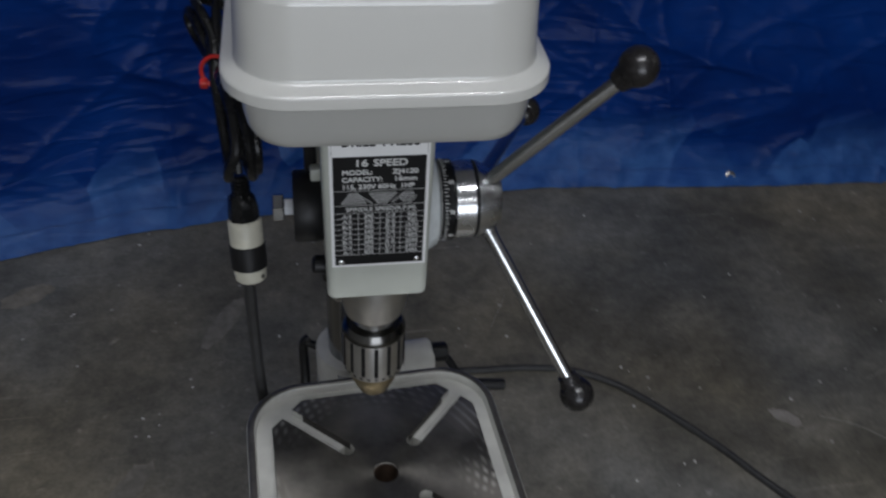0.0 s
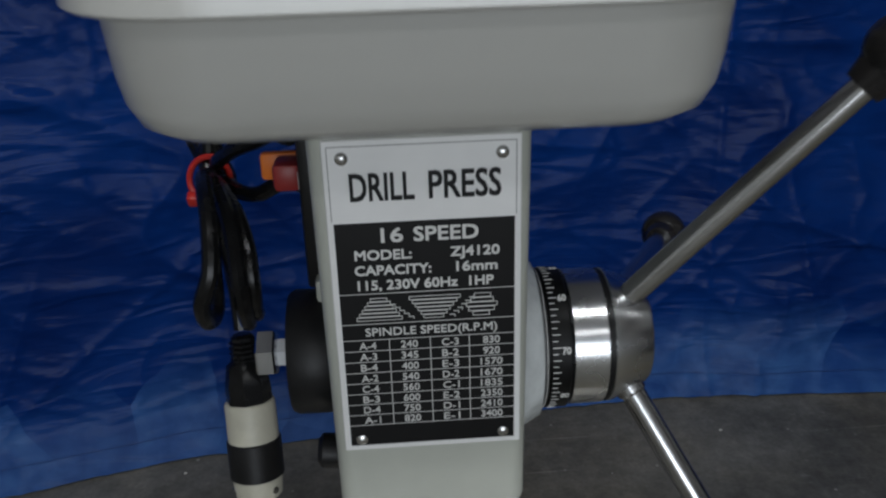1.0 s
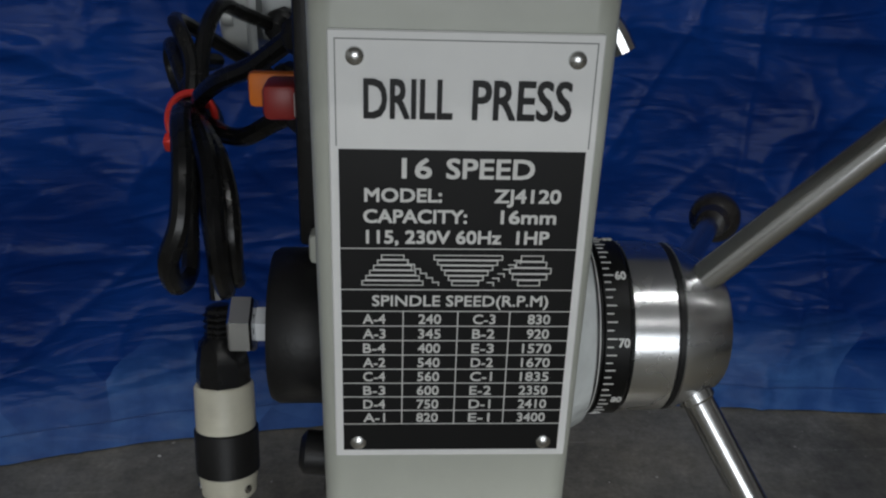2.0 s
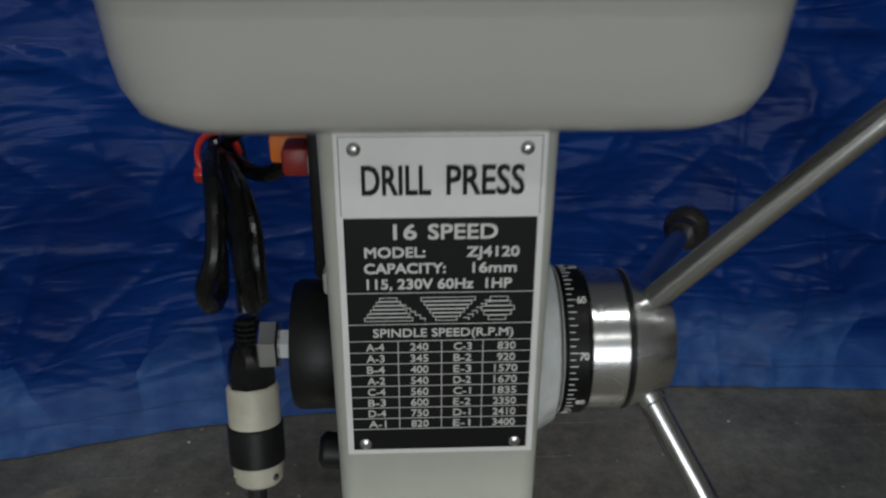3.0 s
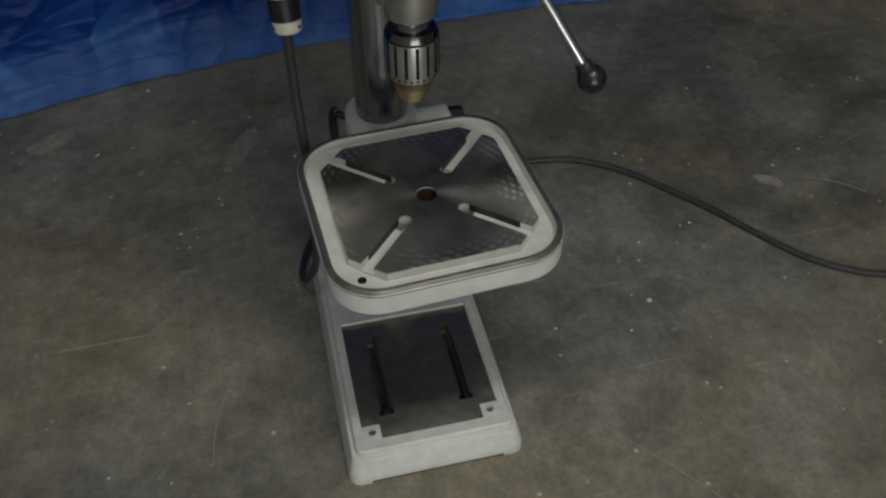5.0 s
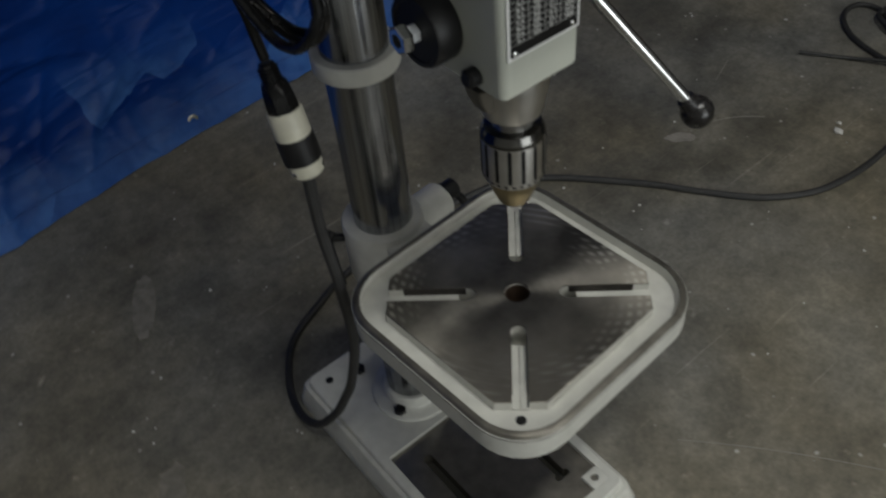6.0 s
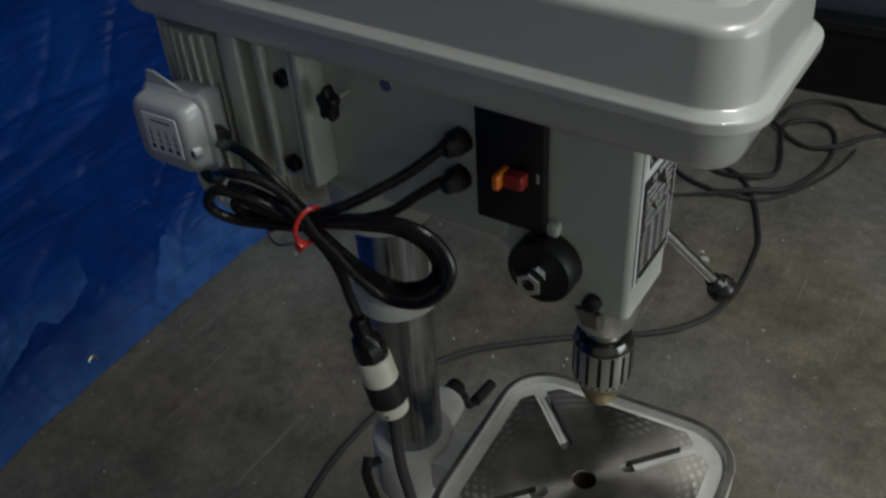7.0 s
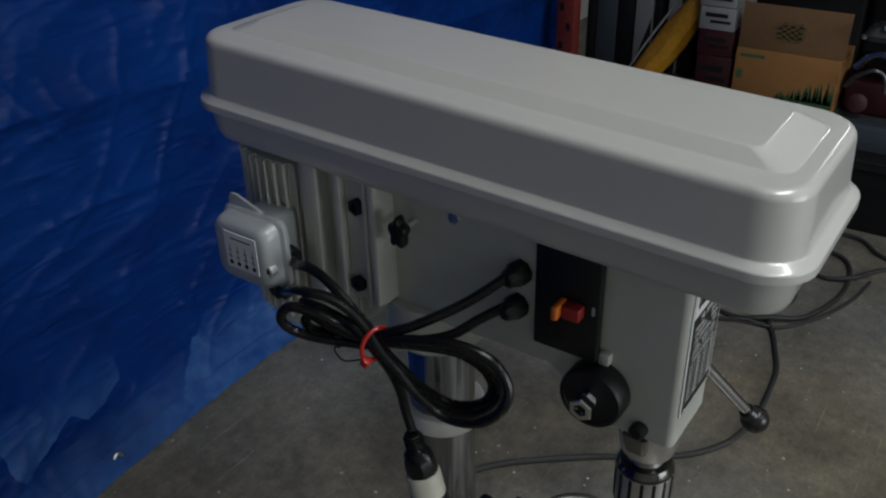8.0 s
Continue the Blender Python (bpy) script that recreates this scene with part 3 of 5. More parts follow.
for dz, dy in ((0.0, -0.003), (0.035, -0.003)):
    hemrows.append([bm.verts.new((TX0 + (TX1 - TX0) * i / NX, tarp_y(TX0 + (TX1 - TX0) * i / NX, dz) + dy, dz + 0.004)) for i in range(NX + 1)])
for i in range(NX):
    bm.faces.new((hemrows[0][i], hemrows[0][i + 1], hemrows[1][i + 1], hemrows[1][i]))
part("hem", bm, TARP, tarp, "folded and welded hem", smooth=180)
part("stitching", tube([(TX0 + 0.02 + (TX1 - TX0 - 0.04) * i / 130, tarp_y(TX0 + 0.02 + (TX1 - TX0 - 0.04) * i / 130, 0.036) - 0.0032, 0.040) for i in range(131)], 0.0006, 2, 6), mat("pale_blue_thread", (0.02, 0.07, 0.26), 0.6), tarp, "pale stitched line")
for gx in (-1.60, -0.758, 0.084, 0.950, 1.79):
    gz = 0.024
    gy = tarp_y(gx, gz)
    part("eyelet", lathe([(0.006, 0), (0.006, 0.002), (0.009, 0.003), (0.012, 0.0015), (0.012, 0)], (gx, gy - 0.004, gz), (0, -1, 0.15), 20), BRASS, tarp, "zinc eyelet")

# ---- drill press: built round its column, u to the right, v to the back ----
press = thing("drill_press", "pale grey bench drill press standing on a concrete floor", "drill press", pose(-0.0075, 0.21, 0))
HEAD = pose(-0.0035, 0.0014, 0.0013, 0, 0, -0.8)
BASE = pose(-0.0007, 0, 0, 0, 0, -0.8)
TABLE = pose(-0.0022, 0, -0.004, 0, 0, 2.8)


def hp(name, bm, material, parent=press, label="", smooth=35):
    return part(name, turned(bm, HEAD), material, parent, label, smooth)


def tp(name, bm, material, parent=press, label="", smooth=35):
    return part(name, turned(bm, TABLE), material, parent, label, smooth)


def bp_(name, bm, material, parent=press, label="", smooth=35):
    return part(name, turned(bm, BASE), material, parent, label, smooth)


# base
rings = [rrect(-0.126, 0.126, -0.318, 0.132, 0.018, 0.0), rrect(-0.126, 0.126, -0.318, 0.132, 0.018, 0.014), rrect(-0.124, 0.124, -0.316, 0.130, 0.016, 0.017),
         rrect(-0.119, 0.119, -0.309, 0.124, 0.014, 0.040), rrect(-0.117, 0.117, -0.307, 0.122, 0.013, 0.043), rrect(-0.112, 0.112, -0.302, 0.118, 0.012, 0.0435),
         rrect(-0.111, 0.111, -0.301, 0.117, 0.012, 0.052), rrect(-0.109, 0.109, -0.299, 0.115, 0.011, 0.054)]
base = bp_("base", loft(rings), CASTW, label="pale painted cast iron base")
cut(base, [turned(box(-0.098, 0.098, -0.284, -0.070, 0.048, 0.07, 0), BASE), turned(box(-0.095, 0.095, -0.33, -0.288, -0.01, 0.006, 0), BASE),
           turned(box(-0.0655, -0.0505, -0.254, -0.082, -0.01, 0.07, 0), BASE), turned(box(0.0505, 0.0655, -0.254, -0.082, -0.01, 0.07, 0), BASE)]
    + [turned(box(c - 0.0125, c + 0.0125, -0.249, -0.230, -0.01, 0.07, 0), BASE) for c in (-0.058, 0.058)])
ground = bp_("base_plate", box(-0.0975, 0.0975, -0.2835, -0.0705, 0.030, 0.0492, 0.0006), DULL_IRON, base, "dull ground iron work surface")
cut(ground, [turned(box(-0.065, -0.051, -0.240, -0.098, 0.0, 0.07, 0.006, 3), BASE), turned(box(0.051, 0.065, -0.240, -0.098, 0.0, 0.07, 0.006, 3), BASE)]
    + [turned(box(c - 0.0110, c + 0.0110, -0.2445, -0.2350, 0.0, 0.07, 0.003, 2), BASE) for c in (-0.058, 0.058)])
for sx in (-1, 1):
    lug = bp_("corner_lug", box(min(sx * 0.072, sx * 0.0985), max(sx * 0.072, sx * 0.0985), -0.2845, -0.260, 0.046, 0.0545, 0.002), CASTW, base)
    cut(lug, [turned(rod((sx * 0.0845, -0.272, 0.0475), (sx * 0.0845, -0.272, 0.07), 0.0055), BASE)])
    bp_("corner_hole", lathe([(0.004, 0.0535), (0.0058, 0.0544), (0.0040, 0.0546), (0.001, 0.0545)], (sx * 0.086, 0.091, 0), (0, 0, 1), 16), INK, base, "dark bolt hole")
    for vv in (0.076, -0.024):
        bp_("flange_bolt", hexnut((sx * 0.043, vv, 0.0538 if vv > 0 else 0.0592), (0, 0, 1), 0.009, 0.007, 0.004), BLACK, base, "black flange bolt")
bp_("column_flange", lathe([(0.0612, 0.05), (0.0602, 0.0570), (0.0575, 0.0588), (0.048, 0.0600), (0.044, 0.063), (0.042, 0.078), (0.040, 0.080)], (0, 0.0, 0), (0, 0, 1), 44), CASTW, base)
# column
part("column", lathe([(0.0335, 0.03), (0.0345, 0.032), (0.0345, 0.79), (0.0335, 0.792)], (-0.003, 0, 0), (0, 0, 1), 48), COLUMN, press, "polished steel column tube")
part("column_collar", lathe([(0.035, 0.602), (0.0435, 0.602), (0.0445, 0.604), (0.0445, 0.620), (0.043, 0.622), (0.035, 0.622)], (-0.003, 0, 0), (0, 0, 1), 44), CASTW, press, "pale painted collar ring")
bracket = tp("table_bracket", lathe([(0.0352, 0.318), (0.0455, 0.318), (0.0475, 0.321), (0.0475, 0.397), (0.0455, 0.400), (0.0352, 0.400)], (-0.003, 0, 0), (0, 0, 1), 44), CASTW)
tp("arm", loft([[(-0.030, -0.030, 0.345), (0.030, -0.030, 0.345), (0.030, -0.030, 0.392), (-0.030, -0.030, 0.392)],
                [(-0.027, -0.13, 0.366), (0.027, -0.13, 0.366), (0.027, -0.13, 0.395), (-0.027, -0.13, 0.395)],
                [(-0.022, -0.19, 0.374), (0.022, -0.19, 0.374), (0.022, -0.19, 0.396), (-0.022, -0.19, 0.396)]]), CASTW, bracket)
part("clamp_boss", rod((0.030, 0.006, 0.351), (0.092, 0.013, 0.350), 0.0255, 0.0240, 32, 0.003), CASTW, bracket)
lever = part("clamp_lever", tube([(0.104, 0.0110, 0.356), (0.110, 0.0100, 0.350), (0.116, 0.0090, 0.342), (0.122, 0.0080, 0.330), (0.128, 0.0100, 0.316), (0.134, 0.0090, 0.301), (0.146, 0.0090, 0.295), (0.160, 0.0092, 0.2935)], 0.0052, 6, 14), BLACK, bracket, "black bent clamp lever")
part("lever_cap", rod((0.090, 0.0100, 0.360), (0.112, 0.0105, 0.360), 0.0125, 0.0120, 24, 0.0018), BLACK, lever)
part("lever_grip", rod((0.148, 0.0090, 0.2948), (0.193, 0.0080, 0.2900), 0.0080, 0.0076, 18, 0.0012), BLACK, lever)
tp("table_lock_pin", rod((-0.040, 0.018, 0.380), (-0.062, 0.026, 0.388), 0.005, None, 12, 0.001), BLACK, bracket)
tp("table_lock_lever", tube([(-0.056, 0.028, 0.392), (-0.062, 0.026, 0.388), (-0.064, 0.028, 0.372), (-0.064, 0.022, 0.335), (-0.065, 0.016, 0.318)], 0.006, 6), BLACK, bracket, "black bent lever")

# table
TC = -0.2125
TZ0 = 0.4275


def tr(half, r, z):
    return rrect(-half - 0.0012, half - 0.0006, TC - half - 0.0018, TC + half + 0.0012, r, z, 9)


def slot(a, r0, r1, w, z0=0.39, z1=0.45):
    c, s = math.cos(radians(a)), math.sin(radians(a))
    ring0, ring1 = [], []
    for z, ring in ((z0, ring0), (z1, ring1)):
        for i in range(9):
            t = radians(90 + 180 * i / 8)
            ring.append((r0 + w * math.cos(t), w * math.sin(t), z))
        ring += [(r1, -w, z), (r1, w, z)]
    bm = loft([ring0, ring1])
    return turned(bm, TABLE @ Matrix.Translation((0, TC, 0)) @ pose(0, 0, 0, 0, 0, a))


table = tp("work_table", loft([tr(0.126, 0.046, 0.394), tr(0.1332, 0.055, 0.396), tr(0.1342, 0.058, 0.402), tr(0.1342, 0.058, 0.4245), tr(0.1318, 0.058, 0.4272)]), CASTW, label="square work table with painted trough and ground top")
cut(table, [turned(loft([tr(0.1258, 0.051, 0.44), tr(0.1258, 0.051, 0.426), tr(0.1248, 0.049, 0.4165)]), TABLE), turned(rod((0, TC, 0.30), (0, TC, 0.45), 0.0129, None, 28), TABLE)] + [slot(a, 0.0495, 0.1290, 0.0078, 0.38) for a in (45, 135, 225, 315)])
tp("ground_rim", loft([tr(0.1343, 0.0581, 0.4225), tr(0.1343, 0.0581, 0.4240), tr(0.1322, 0.057, 0.4276), tr(0.1306, 0.056, 0.4285), tr(0.1268, 0.052, 0.4285), tr(0.1261, 0.0512, TZ0), tr(0.1261, 0.0512, 0.4235)], False), WORN, table, "ground iron rim")


def octagon(half, c, z):
    pts = [(half, half - c), (half - c, half), (-half + c, half), (-half, half - c), (-half, -half + c), (-half + c, -half), (half - c, -half), (half, -half + c)]
    return [(x, TC + y, z) for x, y in pts]


land_base = tp("land_base", loft([octagon(0.1094, 0.034, 0.404), octagon(0.1090, 0.034, 0.4268)]), CASTW, table, "painted side of the raised table top")
land = tp("ground_land", loft([octagon(0.1090, 0.034, 0.4268), octagon(0.1090, 0.034, 0.4278), octagon(0.1085, 0.034, 0.4284)]), IRON, table, "ground iron top with swirling cutter marks")
for ob in (land, land_base):
    cut(ob, [slot(a, 0.0495, 0.17, 0.0078, 0.38) for a in (45, 135, 225, 315)] + [turned(rod((0, TC, 0.38), (0, TC, 0.45), 0.0128, None, 28), TABLE)])
for a in (45, 135, 225, 315):
    spin = Matrix.Translation((0, TC, 0)) @ pose(0, 0, 0, 0, 0, a)
    tp("slot_ledge", join(turned(box(0.0590, 0.1310, 0.0003, 0.0078, 0.3960, 0.4190, 0.0002, 1), spin), turned(box(0.0590, 0.1310, -0.0078, -0.0003, 0.3960, 0.4190, 0.0002, 1), spin)), CASTW, table)
    # dark liner: its colour stands for shade on the upper slot wall
    tp("slot_wall", join(turned(box(0.0515, 0.1150, 0.0072, 0.0078, 0.4190, 0.4276, 0), spin), turned(box(0.0515, 0.1150, -0.0078, -0.0072, 0.4190, 0.4276, 0), spin)), SLOT, table, "iron slot wall, coloured dark for its shade")
tp("drain_hole", rod((-0.100, TC - 0.100, 0.4150), (-0.100, TC - 0.100, 0.4171), 0.0050, None, 18, 0.0004), BLACK, table)
tp("bore", lathe([(0.0128, 0.3700), (0.0128, 0.4255), (0.0122, 0.4255), (0.0122, 0.3700)], (0, TC, 0), (0, 0, 1), 28), RUSTY, table, "rusty brown bore")

# head casting
HZ, HV = 0.7455, -0.195
head = hp("head_casting", loft([rrect(-0.037, 0.037, -0.2615, -0.190, 0.006, 0.7065), rrect(-0.0375, 0.0375, -0.2625, -0.188, 0.007, 0.7085), rrect(-0.038, 0.038, -0.2625, -0.13, 0.007, 0.76), rrect(-0.0395, 0.0395, -0.2625, -0.12, 0.007, 0.889)]), CAST, label="grey-green painted cast head")
hp("rear_body", loft([rrect(-0.036, 0.036, -0.150, 0.030, 0.012, 0.748), rrect(-0.041, 0.041, -0.158, 0.036, 0.012, 0.753), rrect(-0.042, 0.042, -0.18, 0.036, 0.010, 0.892)]), CAST, head)
hp("column_socket", lathe([(0.0352, 0.709), (0.046, 0.709), (0.049, 0.712), (0.050, 0.76)], (-0.003, 0, 0), (0, 0, 1), 40), CAST, head)
hp("pinion_boss", lathe([(0.0435, 0.0), (0.0420, 0.004), (0.0360, 0.0145), (0.0330, 0.0158)], (0.036, HV, HZ), (1, 0, 0), 40), FILM, head, "boss wrapped in clear film")
# spindle, chuck
SV = -0.2290


def cp(name, bm, material, parent=press, label=""):
    return hp(name, turned(bm, pose(0, 0, -0.005)), material, parent, label)


cp("quill_collar", lathe([(0.0300, 0.709), (0.0300, 0.702), (0.0285, 0.693), (0.0258, 0.678), (0.0240, 0.671), (0.020, 0.669)], (0, SV, 0), (0, 0, 1), 36), TURNED_Z, label="turned steel quill collar")
cp("depth_bracket", loft([rrect(-0.032, -0.020, SV - 0.009, SV + 0.009, 0.004, 0.686), rrect(-0.037, -0.012, SV - 0.010, SV + 0.010, 0.004, 0.697), rrect(-0.040, -0.012, SV - 0.011, SV + 0.011, 0.004, 0.709)]), WORN, label="steel depth-stop bracket")
cp("spindle", lathe([(0.013, 0.6970), (0.013, 0.6620), (0.017, 0.6590), (0.017, 0.6530)], (0, SV, 0), (0, 0, 1), 28), CHROME)
chuck = cp("drill_chuck", lathe([(0.012, 0.6570), (0.021, 0.6570), (0.0238, 0.6540), (0.0240, 0.6470), (0.0235, 0.6110), (0.0205, 0.6050)], (0, SV, 0), (0, 0, 1), 40), BLUED, label="keyed three-jaw drill chuck")
cp("nose", lathe([(0.0205, 0.6065), (0.0208, 0.600), (0.0194, 0.592), (0.0135, 0.5775), (0.006, 0.5765), (0.005, 0.584)], (0, SV, 0), (0, 0, 1), 40), NICKEL, chuck, "brassy tapered chuck nose")
sleeve = cp("sleeve", lathe([(0.0236, 0.6500), (0.0256, 0.6490), (0.0262, 0.6465), (0.0262, 0.6110), (0.0256, 0.6070), (0.0236, 0.6050)], (0, SV, 0), (0, 0, 1), 48), TURNED_Z, chuck, "fluted steel sleeve")
cp("top_ring", lathe([(0.0246, 0.6480), (0.0264, 0.6480), (0.0267, 0.6492), (0.0262, 0.6520), (0.0232, 0.6575), (0.0190, 0.6582)], (0, SV, 0), (0, 0, 1), 44), BLUED, chuck, "glossy black chuck shoulder")
for i in range(15):
    a = 2 * math.pi * i / 15
    cp("flute", turned(box(-0.0017, 0.0017, -0.0268, -0.0255, 0.6130, 0.6470, 0.0005, 1), Matrix.Translation((0, SV, 0)) @ Matrix.Rotation(a, 4, "Z")), INK, chuck)
for i in range(26):
    a = 2 * math.pi * i / 26
    cp("tooth", turned(loft([[(-0.0016, -0.0268, 0.6110), (0.0016, -0.0268, 0.6110), (0.0016, -0.021, 0.6110), (-0.0016, -0.021, 0.6110)], [(-0.0006, -0.0245, 0.6055), (0.0006, -0.0245, 0.6055), (0.0006, -0.021, 0.6055), (-0.0006, -0.021, 0.6055)]]),
                       Matrix.Translation((0, SV, 0)) @ Matrix.Rotation(a, 4, "Z")), INK, chuck)
for i in range(3):
    a = 2 * math.pi * i / 3 + 0.4
    cp("jaw", turned(loft([[(-0.003, -0.009, 0.585), (0.003, -0.009, 0.585), (0.003, -0.001, 0.585), (-0.003, -0.001, 0.585)], [(-0.002, -0.006, 0.5715), (0.002, -0.006, 0.5715), (0.002, -0.001, 0.5715), (-0.002, -0.001, 0.5715)]]),
                     Matrix.Translation((0, SV, 0)) @ Matrix.Rotation(a, 4, "Z")), NICKEL, chuck)

# feed hub with three handles
hub = hp("feed_hub", lathe([(0.026, 0.0635), (0.0300, 0.0638), (0.0313, 0.0650), (0.0313, 0.0800), (0.0302, 0.0810), (0.0302, 0.0826), (0.0310, 0.0834), (0.0304, 0.0856), (0.0235, 0.1008), (0.0220, 0.1022), (0.0180, 0.1022), (0.017, 0.099)], (0, HV, HZ), (1, 0, 0), 56), TURNED_X, label="turned steel feed hub")
hp("groove", lathe([(0.0304, 0.0807), (0.0309, 0.0811), (0.0309, 0.0827), (0.0304, 0.0831)], (0, HV, HZ), (1, 0, 0), 56), INK, hub)
dial = hp("depth_ring", lathe([(0.026, 0.0512), (0.0318, 0.0512), (0.0324, 0.0520), (0.0324, 0.0534), (0.0316, 0.0537), (0.0316, 0.0541), (0.0324, 0.0545), (0.0324, 0.0630), (0.0318, 0.0637), (0.026, 0.0637)], (0, HV, HZ), (1, 0, 0), 56), DIAL, label="black graduated depth ring")
for i in range(72):
    a = radians(5 * i)
    w = 0.0046 if i % 2 == 0 else 0.0030
    hp("tick", turned(box(0.0550, 0.0550 + w * 0.75, -0.0002, 0.0002, 0.0322, 0.0326, 0), Matrix.Translation((0, HV, HZ)) @ Matrix.Rotation(a, 4, "X")), PRINT, dial)
hp("edge_line", lathe([(0.0324, 0.0525), (0.0326, 0.0525), (0.0326, 0.0528), (0.0324, 0.0528)], (0, HV, HZ), (1, 0, 0), 56), PRINT, dial)
for k, num in enumerate(("60", "70", "80", "50")):
    ang = {0: 33, 1: 75, 2: 117, 3: -9}[k]
    fr = Matrix.Translation((0, HV, HZ)) @ Matrix.Rotation(radians(ang), 4, "X") @ Matrix.Translation((0.0590, 0.0, 0.0325)) 
    lettering(num, 0.0044, PRINT, dial, HEAD @ fr, 0.0036, 0.0001)
KNOBS = [((0.182, -0.234, 0.8797), (0.090, -0.203, 0.7655)), ((0.167, -0.2836, 0.6012), (0.093, -0.212, 0.727)), ((0.1712, -0.012, 0.7174), (0.088, -0.173, 0.7415))]
for end, root in KNOBS:
    e, r0 = Vector(end), Vector(root)
    d = (e - r0).normalized()
    arm = hp("feed_handle", rod(r0 - d * 0.012, e - d * 0.012, 0.0057, None, 20), CHROME, label="chromed feed handle rod")
    hp("handle_collar", rod(r0 - d * 0.003, r0 + d * 0.004, 0.0068, None, 20, 0.001), CHROME, arm)
    hp("ball_knob", join(ball(end, 0.0148), rod(e - d * 0.019, e - d * 0.009, 0.0080, 0.0105, 20)), BAKELITE, arm, "shiny black ball knob")

# return-spring dial on the other side
cap = hp("spring_cap", lathe([(0.027, 0), (0.0284, 0.002), (0.0284, 0.0198), (0.0270, 0.0222), (0.0235, 0.0222), (0.0228, 0.0212), (0.012, 0.0212)], (-0.0375, -0.1945, 0.7450), (-1, 0, 0), 44), BLACK, label="black return-spring housing")
hp("spring_nut", hexnut((-0.0580, -0.1945, 0.7450), (-1, 0, 0), 0.0070, 0.0090), PALENUT, cap, "pale plastic spacer nut")
hp("lock_nut", hexnut((-0.0670, -0.1945, 0.7450), (-1, 0, 0), 0.0112, 0.0088, 0.0058), BRIGHT, cap, "bright zinc lock nut")
hp("stud", rod((-0.054, -0.1945, 0.7450), (-0.0722, -0.1945, 0.7450), 0.0056, None, 14, 0.0006), INK, cap)
hp("stop_lug", box(-0.046, -0.037, -0.2035, -0.1935, 0.773, 0.784, 0.002), CAST, head)
hp("depth_stop_screw", lathe([(0.006, 0), (0.0075, 0.001), (0.0075, 0.010), (0.005, 0.012)], (-0.036, -0.2335, 0.7165), (-1, 0, 0.1), 12), BLACK, label="black knurled screw")

# switch
sw = hp("switch_plate", box(-0.050, -0.0405, -0.1935, -0.1345, 0.7755, 0.8875, 0.002), BLACK, label="black plastic switch box")
hp("paddle", box(-0.0625, -0.0502, -0.1817, -0.1655, 0.8175, 0.8303, 0.0025), DARKRED, sw, "dark red safety paddle")
hp("key", box(-0.0697, -0.0502, -0.1655, -0.1598, 0.8180, 0.8310, 0.002), ORANGE, sw, "orange safety key")
hp("switch_mark", box(-0.0506, -0.0499, -0.1897, -0.1872, 0.8215, 0.8295, 0.0002), FADED, sw)
for k, zz in enumerate((0.8370, 0.8030)):
    vv = -0.1185 + 0.002 * k
    gland = hp("cord_gland", lathe([(0.011, 0), (0.0115, 0.004), (0.0115, 0.010), (0.0095, 0.012), (0.0085, 0.018), (0.006, 0.021)], (-0.041, vv, zz), Vector((-1, 0.25, -0.1)), 8), BLACK, label="black cord gland")

# belt guard: tray, rim and lid, sitting a little higher at the motor end
GU, GH, GV0, GV1, GPITCH = 0.0006, 0.0932, -0.3454, 0.2205, 0.0335


def gr(du, z, dv=None, r=0.039):
    dv = du if dv is None else dv
    return rrect(GU - GH + du, GU + GH - du, GV0 + dv, GV1 - dv, max(r - du * 0.6, 0.01), z, 9)


def pitched(bm, lean=0.0):
    """Tilt a piece of the guard, and its top a little more."""
    for v in bm.verts:
        v.co.z += (GPITCH + lean * min(1, max(0, (v.co.z - 0.940) / 0.045))) * (v.co.y + 0.08)
    return bm


guard = hp("guard_tray", pitched(loft([gr(0.0290, 0.8887, r=0.033), gr(0.0205, 0.8895, r=0.033), gr(0.0150, 0.8930, r=0.033), gr(0.0122, 0.8990, r=0.033), gr(0.0108, 0.9070, r=0.033), gr(0.0090, 0.9275, r=0.033)])), ENAMEL, label="white enamelled lower belt-guard tray")
lid_mesh = loft([gr(0.012, 0.9242), gr(0.0010, 0.9242), gr(0.0, 0.9252), gr(0.0, 0.9312), gr(0.0004, 0.9322), gr(0.0014, 0.9330), gr(0.0066, 0.9356), gr(0.0078, 0.9366), gr(0.0083, 0.9385), gr(0.0105, 0.9795), gr(0.0113, 0.9830), gr(0.0130, 0.9856), gr(0.0155, 0.9870), gr(0.0178, 0.9874), gr(0.0378, 0.9874, 0.0270),
                 gr(0.0388, 0.98755, 0.0280), gr(0.0397, 0.98790, 0.0290), gr(0.0405, 0.98845, 0.0302), gr(0.0506, 0.99565, 0.0505), gr(0.0514, 0.99615, 0.0516), gr(0.0524, 0.99645, 0.0528), gr(0.0536, 0.99655, 0.0542)])
lid = hp("guard_lid", pitched(lid_mesh, 0.0100), ENAMEL, label="white enamelled belt-guard lid with raised panel")
for ob in (guard, lid, head, base, table):
    crisp(ob)
hp("belt_lever", tube([(0.038, -0.045, 0.850), (0.060, -0.055, 0.849), (0.076, -0.062, 0.843), (0.086, -0.066, 0.833), (0.092, -0.068, 0.823)], 0.0058, 6), CHROME, head, "chromed belt-tension lever")

